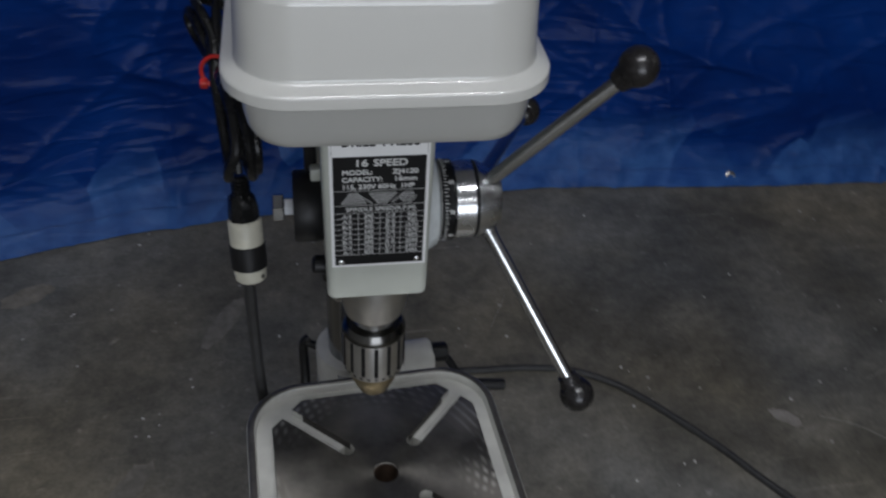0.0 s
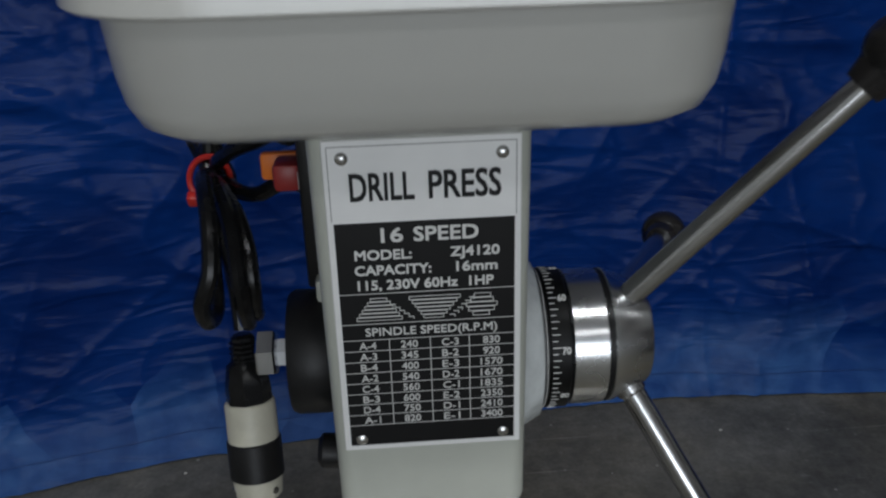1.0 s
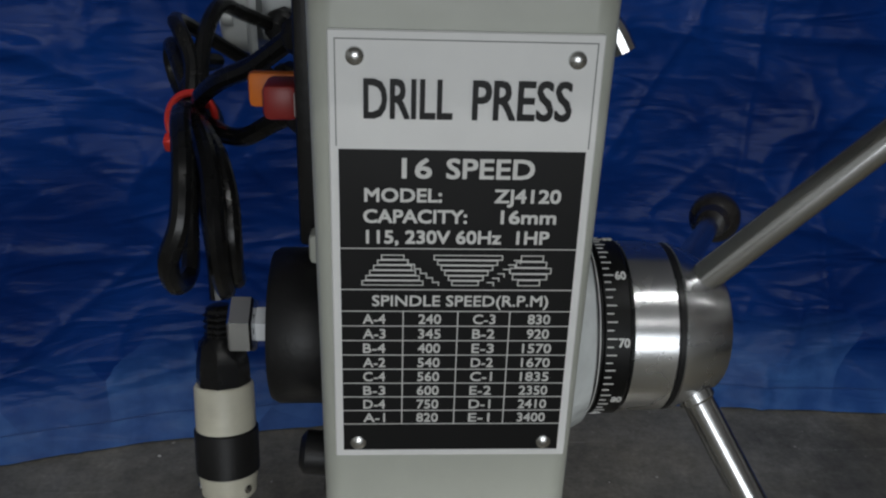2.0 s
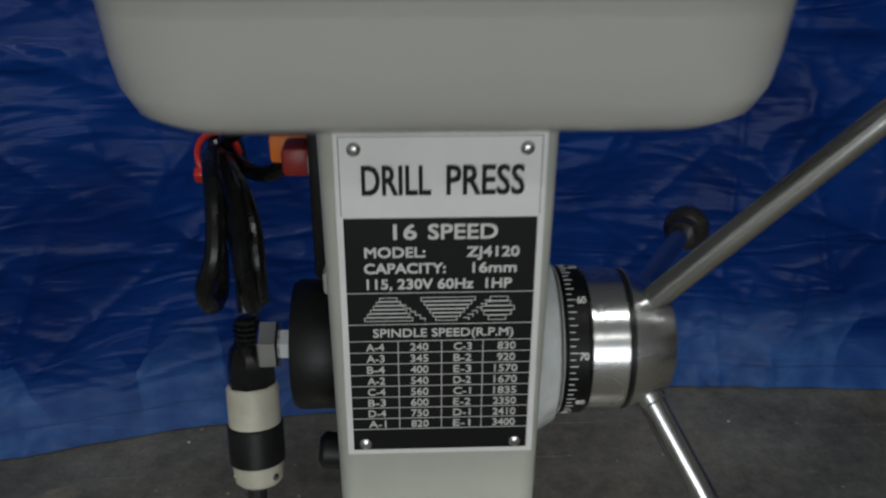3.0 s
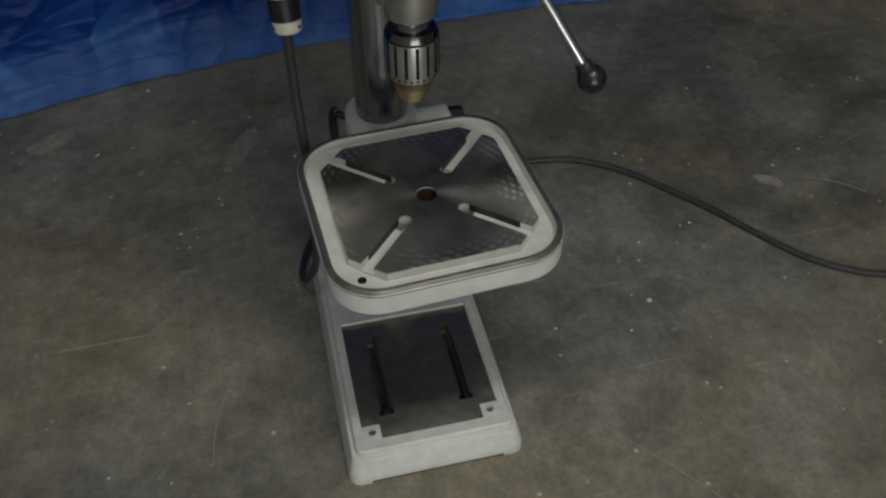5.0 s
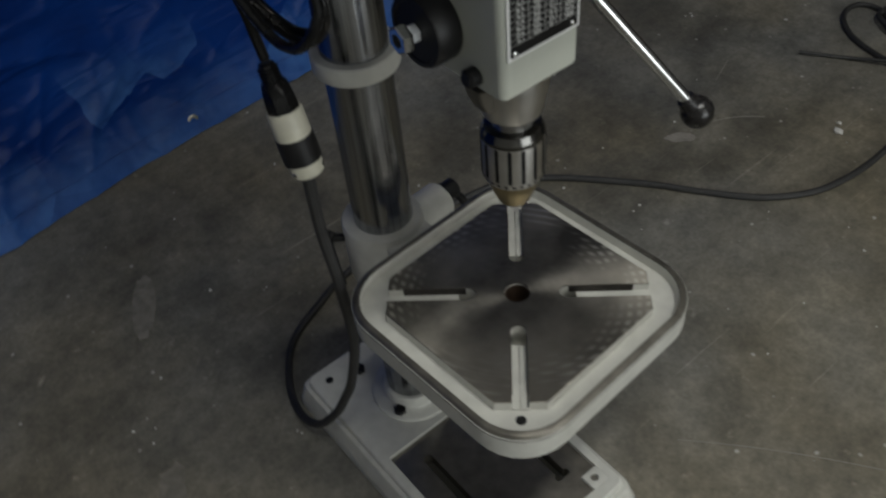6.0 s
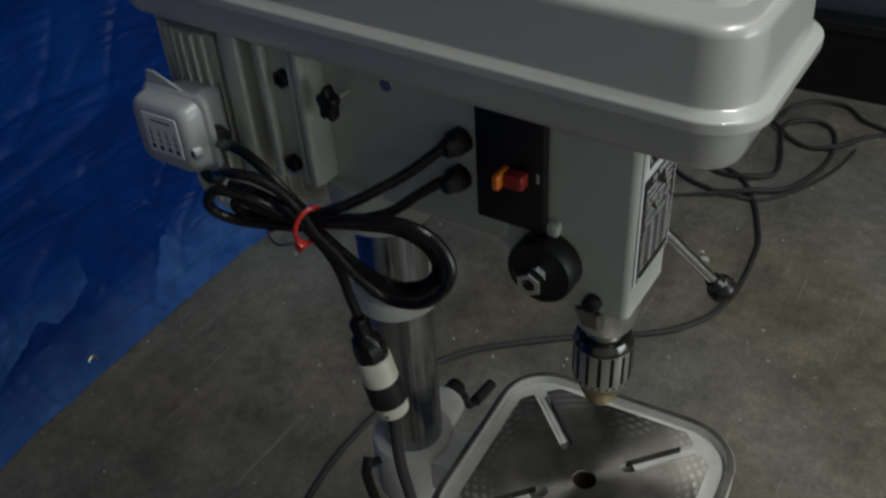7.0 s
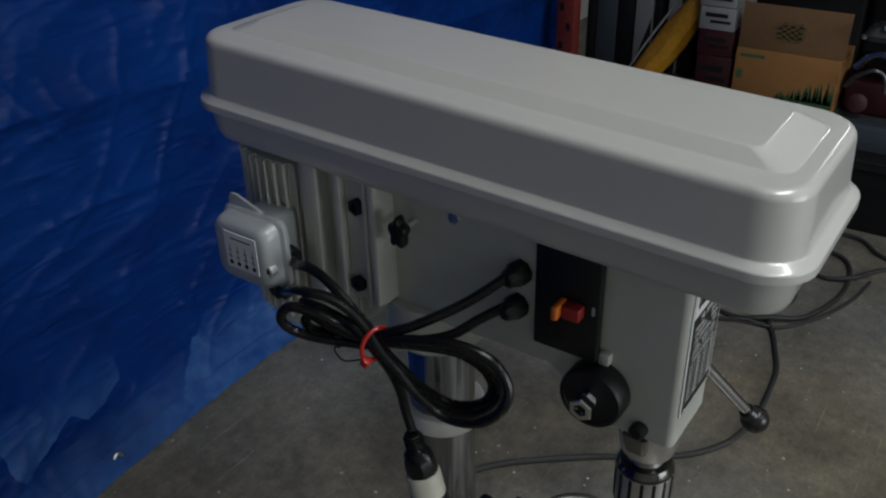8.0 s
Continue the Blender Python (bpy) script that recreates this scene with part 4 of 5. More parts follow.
# motor and its bracket
hp("motor_plate", box(-0.062, 0.062, 0.0165, 0.066, 0.763, 0.894, 0.003), CAST, label="painted motor bracket with ribs")
for vv, ww, uo in ((0.0595, 0.0085, 0.0705), (0.0300, 0.0050, 0.0680), (0.0210, 0.0085, 0.0690)):
    hp("rib", box(-uo, -0.040, vv - ww / 2, vv + ww / 2, 0.765, 0.894, 0.0025), CAST, head)
hp("mount_plate", box(-0.054, 0.054, 0.066, 0.092, 0.752, 0.896, 0.003), CAST, head)
for vv, zz in ((0.0405, 0.8635), (0.0450, 0.7810)):
    hp("bracket_bolt", hexnut((-0.0615, vv, zz), (-1, 0, 0), 0.0085, 0.007, 0.004), BLACK, head, "black bolt")


def star_ring(u, k, lobe=0.0022):
    turns = [2 * math.pi * j / 40 for j in range(40)]
    return [(u, -0.0083 + (0.0086 + 0.7 * lobe * math.cos(5 * t)) * k * math.cos(t + 0.35), 0.8530 + (0.0138 + lobe * math.cos(5 * t)) * k * math.sin(t + 0.35)) for t in turns]


hp("lock_stem", lathe([(0.0020, 0.040), (0.0020, 0.0600), (0.0020, 0.0620)], (0, -0.0083, 0.8530), (-1, 0, 0), 20), CAST, head)
hp("slide_lock_knob", loft([star_ring(-0.0610, 0.8), star_ring(-0.0622, 0.96), star_ring(-0.0635, 1.0), star_ring(-0.0700, 1.0), star_ring(-0.0718, 0.88), star_ring(-0.0726, 0.6)]), BLACK, head, "black star knob")
hp("cover_screw", rod((-0.041, -0.050, 0.868), (-0.0440, -0.050, 0.868), 0.006, None, 14, 0.0006), STEEL, head)
MV = 0.142
motor = hp("motor", lathe([(0.03, 0.690), (0.052, 0.692), (0.066, 0.700), (0.0705, 0.712), (0.0705, 0.888), (0.05, 0.895)], (0, MV, 0), (0, 0, 1), 48), CAST, label="grey ribbed electric motor hanging under the guard")
for i in range(44):
    a = 2 * math.pi * i / 44
    hp("fin", turned(box(-0.0015, 0.0015, -0.0765, -0.068, 0.716, 0.889, 0.0008, 1), Matrix.Translation((0, MV, 0)) @ Matrix.Rotation(a, 4, "Z")), CAST, motor)
hp("foot", box(-0.072, -0.040, 0.082, 0.102, 0.745, 0.896, 0.003), CAST, motor)


def face_ring(u, v0, v1, z0, z1, r):
    return [(u, y + 0.007, z - 0.002) for (y, z, _) in rrect(v0, v1, z0, z1, r, 0)]


jb = hp("terminal_box", loft([face_ring(-0.060, 0.108, 0.152, 0.792, 0.846, 0.008), face_ring(-0.106, 0.108, 0.152, 0.792, 0.846, 0.008)]), ALU, label="grey terminal box on the motor")
hp("box_lid", loft([face_ring(-0.1045, 0.083, 0.160, 0.784, 0.855, 0.010), face_ring(-0.108, 0.082, 0.161, 0.783, 0.856, 0.011), face_ring(-0.110, 0.083, 0.160, 0.784, 0.855, 0.011), face_ring(-0.1115, 0.0870, 0.158, 0.787, 0.853, 0.011),
                             face_ring(-0.122, 0.0880, 0.157, 0.788, 0.852, 0.012), face_ring(-0.1268, 0.0900, 0.1555, 0.790, 0.850, 0.012), face_ring(-0.1290, 0.0930, 0.1530, 0.793, 0.847, 0.011), face_ring(-0.1300, 0.0965, 0.1495, 0.796, 0.8435, 0.009)]), ALU, jb)
hp("lid_ear", loft([[(-0.1050, 0.162, 0.849), (-0.1050, 0.112, 0.852), (-0.1050, 0.149, 0.865), (-0.1050, 0.157, 0.865)], [(-0.1080, 0.162, 0.849), (-0.1080, 0.112, 0.852), (-0.1080, 0.149, 0.865), (-0.1080, 0.157, 0.865)]]), ALU, jb)
lab = hp("wiring_label", box(-0.1309, -0.1298, 0.1065, 0.1470, 0.8020, 0.8395, 0), PRINT, jb, "white wiring label")
LB = pose(0.0014, 0.0345, 0.1690) @ Matrix.Diagonal((1, 0.80, 0.80, 1))
for i in range(4):
    hp("terminal_dot", turned(lathe([(0.0030, 0), (0.0030, 0.0006), (0.0005, 0.0007)], (-0.1321, 0.0965 + 0.0122 * i, 0.7985), (-1, 0, 0), 8), LB), INK, lab)
    hp("print_bar", turned(box(-0.1326, -0.1321, 0.0940 + 0.0122 * i, 0.1000 + 0.0122 * i, 0.806, 0.8072, 0), LB), LABELPRINT, lab)
    hp("print_bar", turned(box(-0.1326, -0.1321, 0.0940 + 0.0122 * i, 0.0990 + 0.0122 * i, 0.814, 0.8152, 0), LB), LABELPRINT, lab)
    hp("print_bar", turned(box(-0.1326, -0.1321, 0.0955 + 0.0122 * i, 0.0965 + 0.0122 * i, 0.803, 0.822, 0), LB), LABELPRINT, lab)
hp("print_bar", turned(box(-0.1326, -0.1321, 0.098, 0.130, 0.830, 0.832, 0), LB), LABELPRINT, lab)
hp("screw_boss", lathe([(0.0062, 0), (0.0058, 0.006), (0.0050, 0.0075)], (-0.1200, 0.0985, 0.8085), (-1, 0, 0), 18), ALU, jb)
hp("box_screw", rod((-0.1120, 0.0985, 0.8085), (-0.1282, 0.0985, 0.8085), 0.0030, None, 12, 0.0005), BLACK, jb)
for vv, zz in ((0.1085, 0.8030), (0.1250, 0.7640)):
    hp("box_gland", lathe([(0.0115, 0), (0.0118, 0.002), (0.0118, 0.009), (0.009, 0.011), (0.0078, 0.017), (0.006, 0.019)], (-0.0885, vv + 0.004, zz), (-0.35, -1, -0.1), 10), BLACK, jb, "black cord gland")

# nameplate
FV = -0.2625
PLATE_UP = pose(0.0006, 0, 0.0022)


def pp(name, bm, material, parent=press, label="", smooth=35):
    return hp(name, turned(bm, PLATE_UP), material, parent, label, smooth)


plate = pp("nameplate", box(-0.0342, 0.0342, FV - 0.0012, FV, 0.7360, 0.8612, 0.0004, 1), PLATE, label="riveted metal nameplate with speed chart")
pp("border_line", join(join(box(-0.0322, 0.0322, FV - 0.00135, FV - 0.0011, 0.8588, 0.8591, 0), box(-0.0325, -0.0322, FV - 0.00135, FV - 0.0011, 0.832, 0.8591, 0)), box(0.0322, 0.0325, FV - 0.00135, FV - 0.0011, 0.832, 0.8591, 0)), GREYPRINT, plate)
pp("black_field", box(-0.0318, 0.0318, FV - 0.00145, FV - 0.0011, 0.7385, 0.8312, 0), INK, plate, "black printed field")
for ru in (-0.0275, 0.0275):
    for rz in (0.8548, 0.7412):
        pp("rivet", lathe([(0.0024, 0), (0.0022, 0.0008), (0.0012, 0.0014), (0.0003, 0.0015)], (ru, FV - 0.0011, rz), (0, -1, 0), 16), STEEL, plate)


def on_plate(u, z):
    return HEAD @ PLATE_UP @ Matrix.Translation((u, FV - 0.0016, z)) @ pose(0, 0, 0, 90, 0, 0)


def say(body, u0, u1, z, cap, material=PRINT, bold=0.00013):
    """Words from u0 to u1 on the plate, with baseline z and capitals of the given height."""
    lettering(body, cap / 0.69, material, plate, on_plate(u0, z), u1 - u0, bold)


say("DRILL", -0.0252, -0.0033, 0.8395, 0.0098, INK, 0.00020)
say("PRESS", 0.0020, 0.0268, 0.8395, 0.0098, INK, 0.00020)
say("16", -0.0155, -0.0080, 0.8238, 0.0052, bold=0.00016)
say("SPEED", -0.0040, 0.0187, 0.8238, 0.0052, bold=0.00016)
say("MODEL:", -0.0252, -0.0052, 0.8172, 0.0036)
say("ZJ4120", 0.0088, 0.0262, 0.8172, 0.0036)
say("CAPACITY:", -0.0255, 0.0016, 0.8113, 0.0036)
say("16mm", 0.0108, 0.0254, 0.8113, 0.0036)
say("115, 230V 60Hz  1HP", -0.0248, 0.0240, 0.8054, 0.0036)
say("SPINDLE SPEED(R.P.M)", -0.0233, 0.0253, 0.7866, 0.0032, PRINT, 0.00006)
TOPZ, ROWH = 0.7849, 0.00465


def line(u0, u1, z0, z1):
    pp("chart_line", box(u0, u1, FV - 0.0016, FV - 0.0014, z0, z1, 0), PRINT, plate)


line(-0.0318, 0.0318, 0.80365, 0.8039)
line(-0.0318, 0.0318, 0.7914, 0.79165)
for i in range(9):
    line(-0.0318, 0.0318, TOPZ - i * ROWH - 0.00012, TOPZ - i * ROWH + 0.00012)
for uu in (-0.0148, 0.0004, 0.0149):
    line(uu - 0.00015, uu + 0.00015, TOPZ - 8 * ROWH, TOPZ)
CHART = [("A-4", "240", "C-3", "830"), ("A-3", "345", "B-2", "920"), ("B-4", "400", "E-3", "1570"), ("A-2", "540", "D-2", "1670"),
         ("C-4", "560", "C-1", "1835"), ("B-3", "600", "E-2", "2350"), ("D-4", "750", "D-1", "2410"), ("A-1", "820", "E-1", "3400")]
for i, row in enumerate(CHART):
    for txt, uu in zip(row, (-0.0228, -0.0074, 0.0078, 0.0232)):
        wd = 0.0062 if len(txt) == 3 else 0.0082
        say(txt, uu - wd / 2, uu + wd / 2, TOPZ - (i + 1) * ROWH + 0.0008, 0.0029, PRINT, 0.00005)
# stepped pulley sketch: three stacks of bars
sketch = None
for (c0, w0), (c1, w1), ns in (((-0.0178, 0.0060), (-0.0178, 0.0165), 6), ((0.0026, 0.0185), (0.0020, 0.0072), 6), ((0.0200, 0.0055), (0.0195, 0.0110), 5)):
    for i in range(ns):
        k = i / (ns - 1)
        c, w = c0 + (c1 - c0) * k, w0 + (w1 - w0) * k
        if ns == 5:
            w = (0.0060, 0.0082, 0.0112, 0.0094, 0.0060)[i]
        zt = 0.8020 - i * 0.0092 / ns
        for za, zb in ((zt - 0.00025, zt), (zt - 0.0092 / ns, zt - 0.0092 / ns + 0.00025)):
            b = box(c - w / 2, c + w / 2, FV - 0.0016, FV - 0.0014, za, zb, 0)
            sketch = b if sketch is None else join(sketch, b)
        for ue in (c - w / 2, c + w / 2):
            join(sketch, box(ue - 0.00015, ue + 0.00015, FV - 0.0016, FV - 0.0014, zt - 0.0092 / ns, zt, 0))
for u0, u1, up in ((-0.0150, -0.0050, -1), (0.0085, 0.0170, 1)):
    for i in range(6):
        k = (i + 0.5) / 6
        uu, zz = u0 + (u1 - u0) * k, 0.8010 - 0.0080 * (k if up < 0 else 1 - k)
        join(sketch, box(uu - 0.0013, uu + 0.0007, FV - 0.0016, FV - 0.0014, zz, zz + 0.0003, 0))
        join(sketch, box(uu + 0.0004, uu + 0.0007, FV - 0.0016, FV - 0.0014, zz - 0.0009, zz, 0))
pp("pulley_sketch", sketch, PRINT, plate)

# power cord, coiled and tied
WIRE_A = [(-0.0534, -0.1142, 0.8392), (-0.0625, -0.1063, 0.8312), (-0.0798, -0.0895, 0.8172), (-0.097, -0.0728, 0.8072), (-0.1103, -0.0519, 0.7952), (-0.1155, -0.038, 0.7882), (-0.1187, -0.0241, 0.7802)]
WIRE_B = [(-0.0535, -0.1082, 0.8032), (-0.0687, -0.0934, 0.7942), (-0.086, -0.0756, 0.7812), (-0.0992, -0.0548, 0.7752), (-0.1105, -0.0359, 0.7742), (-0.1167, -0.022, 0.7722)]
LOW_LOOP = [(-0.1228, -0.0171, 0.7702), (-0.1322, 0.0138, 0.7672), (-0.1416, 0.0416, 0.7682), (-0.1498, 0.0575, 0.7762), (-0.1529, 0.0605, 0.7882), (-0.1497, 0.0525, 0.7992), (-0.1445, 0.0376, 0.7982), (-0.1362, 0.0167, 0.7902), (-0.1239, -0.0061, 0.7722)]
IN_LOOP = [(-0.1149, -0.007, 0.7632), (-0.1213, 0.0229, 0.7642), (-0.1296, 0.0438, 0.7662), (-0.1377, 0.0467, 0.7792), (-0.1375, 0.0377, 0.7912), (-0.1314, 0.0248, 0.7922), (-0.1241, 0.0059, 0.7812), (-0.1169, -0.009, 0.7682)]
FRONT_LOOP = [(-0.1188, -0.0171, 0.7692), (-0.1145, -0.035, 0.7522), (-0.1062, -0.0549, 0.7292), (-0.0979, -0.0768, 0.7152), (-0.0917, -0.0967, 0.7162), (-0.0894, -0.1137, 0.7292), (-0.0884, -0.1186, 0.7462), (-0.0905, -0.1097, 0.7632), (-0.0978, -0.0898, 0.7752), (-0.1081, -0.0619, 0.7772), (-0.1155, -0.037, 0.7752), (-0.1188, -0.0141, 0.7712)]
OUT_LOOP = [(-0.0956, 0.1173, 0.7642), (-0.1251, 0.0759, 0.7952), (-0.1397, 0.0497, 0.8122), (-0.1415, 0.0336, 0.8162), (-0.1352, 0.0167, 0.8132), (-0.127, 0.0018, 0.8002), (-0.1248, -0.0141, 0.7852), (-0.1256, -0.0292, 0.7682), (-0.1234, -0.0421, 0.7552), (-0.1201, -0.0621, 0.7322), (-0.1158, -0.089, 0.7162), (-0.1143, -0.12, 0.7242), (-0.111, -0.141, 0.7452), (-0.104, -0.1429, 0.7642), (-0.1042, -0.1299, 0.7842), (-0.1095, -0.1059, 0.7942), (-0.116, -0.074, 0.7922), (-0.1195, -0.0401, 0.7822), (-0.1207, -0.0191, 0.7742)]
TO_PLUG = [(-0.0935, 0.1043, 0.8022), (-0.1101, 0.0781, 0.8142), (-0.1178, 0.056, 0.8222), (-0.1205, 0.0369, 0.8202), (-0.1222, 0.0169, 0.8102), (-0.122, -0.0001, 0.7962), (-0.1198, -0.0161, 0.7782), (-0.1218, -0.0131, 0.7692), (-0.1196, -0.0321, 0.7472), (-0.1155, -0.039, 0.7232), (-0.1134, -0.042, 0.7002), (-0.1124, -0.047, 0.6802)]
SPARE = [(-0.1249, 0.0609, 0.7882), (-0.1295, 0.0328, 0.7932), (-0.1291, 0.0068, 0.7892), (-0.1279, -0.0102, 0.7812), (-0.1185, -0.0371, 0.7462), (-0.1102, -0.0579, 0.7282), (-0.1009, -0.0818, 0.7122), (-0.0955, -0.1047, 0.7142), (-0.0933, -0.1247, 0.7342), (-0.0932, -0.1287, 0.7542), (-0.0954, -0.1187, 0.7722), (-0.1027, -0.0958, 0.7832), (-0.1121, -0.065, 0.7832), (-0.1185, -0.0331, 0.7772), (-0.129, 0.0018, 0.7772), (-0.1355, 0.0347, 0.7862), (-0.1249, 0.0609, 0.7882)]
cord = hp("power_cord", tube(WIRE_A + LOW_LOOP + FRONT_LOOP, 0.0046, 10), RUBBER, label="black power cord coiled and tied in a bundle")
for lp in (WIRE_B + IN_LOOP, OUT_LOOP, TO_PLUG, SPARE):
    hp("cord_loop", tube(lp, 0.0046, 10), RUBBER, cord)
ta, tb = Vector((-0.1335, -0.0190, 0.7610)), Vector((-0.1150, -0.0250, 0.7860))
tw = (tb - ta).cross(Vector((0, 0.9, -0.4))).normalized() * 0.0135
tie = hp("cable_tie", tube([(ta + tb) / 2 + (ta - tb) / 2 * math.cos(2 * math.pi * k / 14) + tw * math.sin(2 * math.pi * k / 14) for k in range(15)], 0.0020, 4, 8), RED, cord, "red cable tie")
hp("tie_head", turned(box(-0.0038, 0.0038, -0.0040, 0.0040, -0.0042, 0.0042, 0.0018), Matrix.Translation((-0.1365, -0.0195, 0.7605)) @ Matrix.Rotation(0.5, 4, "X")), RED, tie)
hp("tie_tail", tube([(-0.136, -0.016, 0.762), (-0.141, 0.000, 0.757), (-0.140, 0.010, 0.759), (-0.138, 0.014, 0.764), (-0.137, 0.008, 0.766)], 0.0008, 5, 6), INK, tie)
PU, PV = -0.1122, -0.0462
HANG = Matrix.Translation((PU, PV, 0.6765)) @ Matrix.Rotation(radians(-13), 4, "X") @ Matrix.Rotation(radians(-1.5), 4, "Y") @ Matrix.Translation((-PU, -PV, -0.694))


def hung(*args):
    """A turned piece, tilted as the plug hangs on its cord."""
    return turned(lathe(*args), HANG)


plug = hp("plug", hung([(0.0055, 0.694), (0.0078, 0.692), (0.0088, 0.677), (0.0125, 0.673), (0.0145, 0.662), (0.0150, 0.656), (0.0150, 0.645)], (PU, PV, 0), (-0.0, 0.0, 1), 8), RUBBER, cord, "black moulded plug")
for i in range(4):
    hp("strain_ring", hung([(0.0080, 0.6775 + 0.0034 * i), (0.0094, 0.6785 + 0.0034 * i), (0.0080, 0.6795 + 0.0034 * i)], (PU, PV, 0), (0, 0, 1), 20), RUBBER, cord)

# extension cord: socket hanging on the plug, then along the floor to a loose coil
ext = thing("extension_cord", "black extension cord with ivory socket, trailing over the floor", "cable")


def ep(name, bm, material, parent=ext, label=""):
    return part(name, turned(bm, pose(-0.0075, 0.21, 0) @ HEAD), material, parent, label)


sock = ep("socket", hung([(0.0110, 0.6495), (0.0152, 0.6495), (0.0164, 0.6475), (0.0166, 0.622), (0.0161, 0.598), (0.0164, 0.5950), (0.0152, 0.5845), (0.0133, 0.5825), (0.006, 0.5825)], (PU, PV, 0), (0, 0, 1), 32), NYLON, label="ivory nylon cord socket")
ep("black_band", hung([(0.0164, 0.6235), (0.0177, 0.6225), (0.0178, 0.5980), (0.0164, 0.5970)], (PU, PV, 0), (0, 0, 1), 32), BLACK, sock, "black grip band")
for a in (200, 320, 80):
    ep("socket_screw", hung([(0.0024, 0), (0.0024, 0.0012), (0.0012, 0.0016)], (PU + 0.0153 * math.cos(radians(a)), PV + 0.0153 * math.sin(radians(a)), 0.5895), (math.cos(radians(a)), math.sin(radians(a)), 0), 10), STEEL, sock)
HANGING = [(-0.1233, 0.1403, 0.5785), (-0.1242, 0.1397, 0.4992), (-0.1230, 0.1313, 0.4302), (-0.1196, 0.1351, 0.3298), (-0.1238, 0.1587, 0.2301), (-0.1266, 0.1867, 0.1651), (-0.1328, 0.2151, 0.1058), (-0.1464, 0.2542, 0.0496), (-0.1469, 0.3133, 0.0146), (-0.1259, 0.3775, 0.006), (-0.0775, 0.4397, 0.006), (0.001, 0.4762, 0.006)]
ALONG = [(0.06, 0.497), (0.15, 0.508), (0.25, 0.505), (0.32, 0.502), (0.397, 0.487), (0.455, 0.455), (0.50, 0.415), (0.552, 0.352), (0.604, 0.283), (0.650, 0.210), (0.708, 0.131), (0.778, 0.079), (0.845, 0.058), (0.92, 0.050), (1.01, 0.053), (1.075, 0.060), (1.15, 0.085), (1.197, 0.102), (1.25, 0.130), (1.302, 0.162), (1.332, 0.205), (1.361, 0.262), (1.388, 0.312), (1.382, 0.350), (1.350, 0.362), (1.305, 0.348), (1.262, 0.305), (1.236, 0.250), (1.228, 0.190)]
COIL = [(1.250, 0.130, 0.017), (1.310, 0.062, 0.006), (1.430, 0.015, 0.006), (1.550, 0.008, 0.006), (1.640, 0.035, 0.006), (1.662, 0.090, 0.008), (1.610, 0.142, 0.012), (1.530, 0.135, 0.016), (1.413, 0.106, 0.014), (1.353, 0.108, 0.008), (1.309, 0.153, 0.016), (1.308, 0.217, 0.006), (1.330, 0.270, 0.016), (1.370, 0.302, 0.010), (1.451, 0.292, 0.006), (1.543, 0.248, 0.006), (1.630, 0.173, 0.012), (1.715, 0.157, 0.006), (1.780, 0.098, 0.006), (1.779, 0.025, 0.006), (1.719, -0.03, 0.006), (1.690, -0.10, 0.006)]
part("cord", tube(HANGING + [(x, y, 0.006) for x, y in ALONG] + COIL, 0.0060, 8), GREYCORD, ext, "dusty black round cord")
part("cord", tube([(1.690, -0.130, 0.006), (1.640, -0.055, 0.006), (1.545, 0.000, 0.016), (1.522, 0.060, 0.006), (1.545, 0.115, 0.008), (1.588, 0.167, 0.018), (1.650, 0.235, 0.008), (1.719, 0.290, 0.006), (1.742, 0.330, 0.006), (1.700, 0.372, 0.006), (1.660, 0.400, 0.006), (1.605, 0.470, 0.006), (1.573, 0.535, 0.006), (1.600, 0.590, 0.006), (1.680, 0.560, 0.006), (1.720, 0.470, 0.006), (1.760, 0.410, 0.006)], 0.0058, 8), GREYCORD, ext, "dusty black round cord")
part("cord", tube([(1.134, 0.342, 0.005), (1.160, 0.298, 0.005), (1.183, 0.258, 0.005), (1.214, 0.180, 0.015), (1.236, 0.100, 0.006), (1.330, 0.030, 0.006), (1.450, -0.020, 0.006), (1.560, -0.040, 0.006)], 0.0042, 8), GREYCORD, ext, "loose tail of the cord")

# ---- storage rack beyond the end of the tarp ----
RX = 1.86


def post(y, m):
    p = box(-0.025, 0.025, -0.03, 0.03, 0, 2.0, 0.003)
    ob = part("upright", turned(p, m @ Matrix.Translation((0, y, 0))), RACKRED, rack, "red perforated steel upright")
    for i in range(30):
        part("hole", turned(box(-0.0265, -0.0245, -0.007, 0.007, 0.06 + 0.062 * i, 0.085 + 0.062 * i, 0.001, 1), m @ Matrix.Translation((0, y - 0.012 + 0.024 * (i % 2), 0))), INK, ob)


rack = thing("storage_rack", "steel storage rack with red upright, filled with boxes", "rack", pose(RX, 0, 0))
for rx in (0.04, 0.62):
    for ry in (1.015, -0.75):
        post(ry, Matrix.Translation((rx, 0, 0)))
for zz in (0.30, 1.0, 1.6):
    part("shelf_board", box(0.02, 0.64, -0.72, 1.02, zz - 0.02, zz, 0.002), SHELF, rack)
    for rx in (0.0, 0.62):
        part("beam", box(rx, rx + 0.04, -0.72, 1.02, zz - 0.07, zz + 0.005, 0.004), RACKBLUE, rack, "blue-grey steel beam")

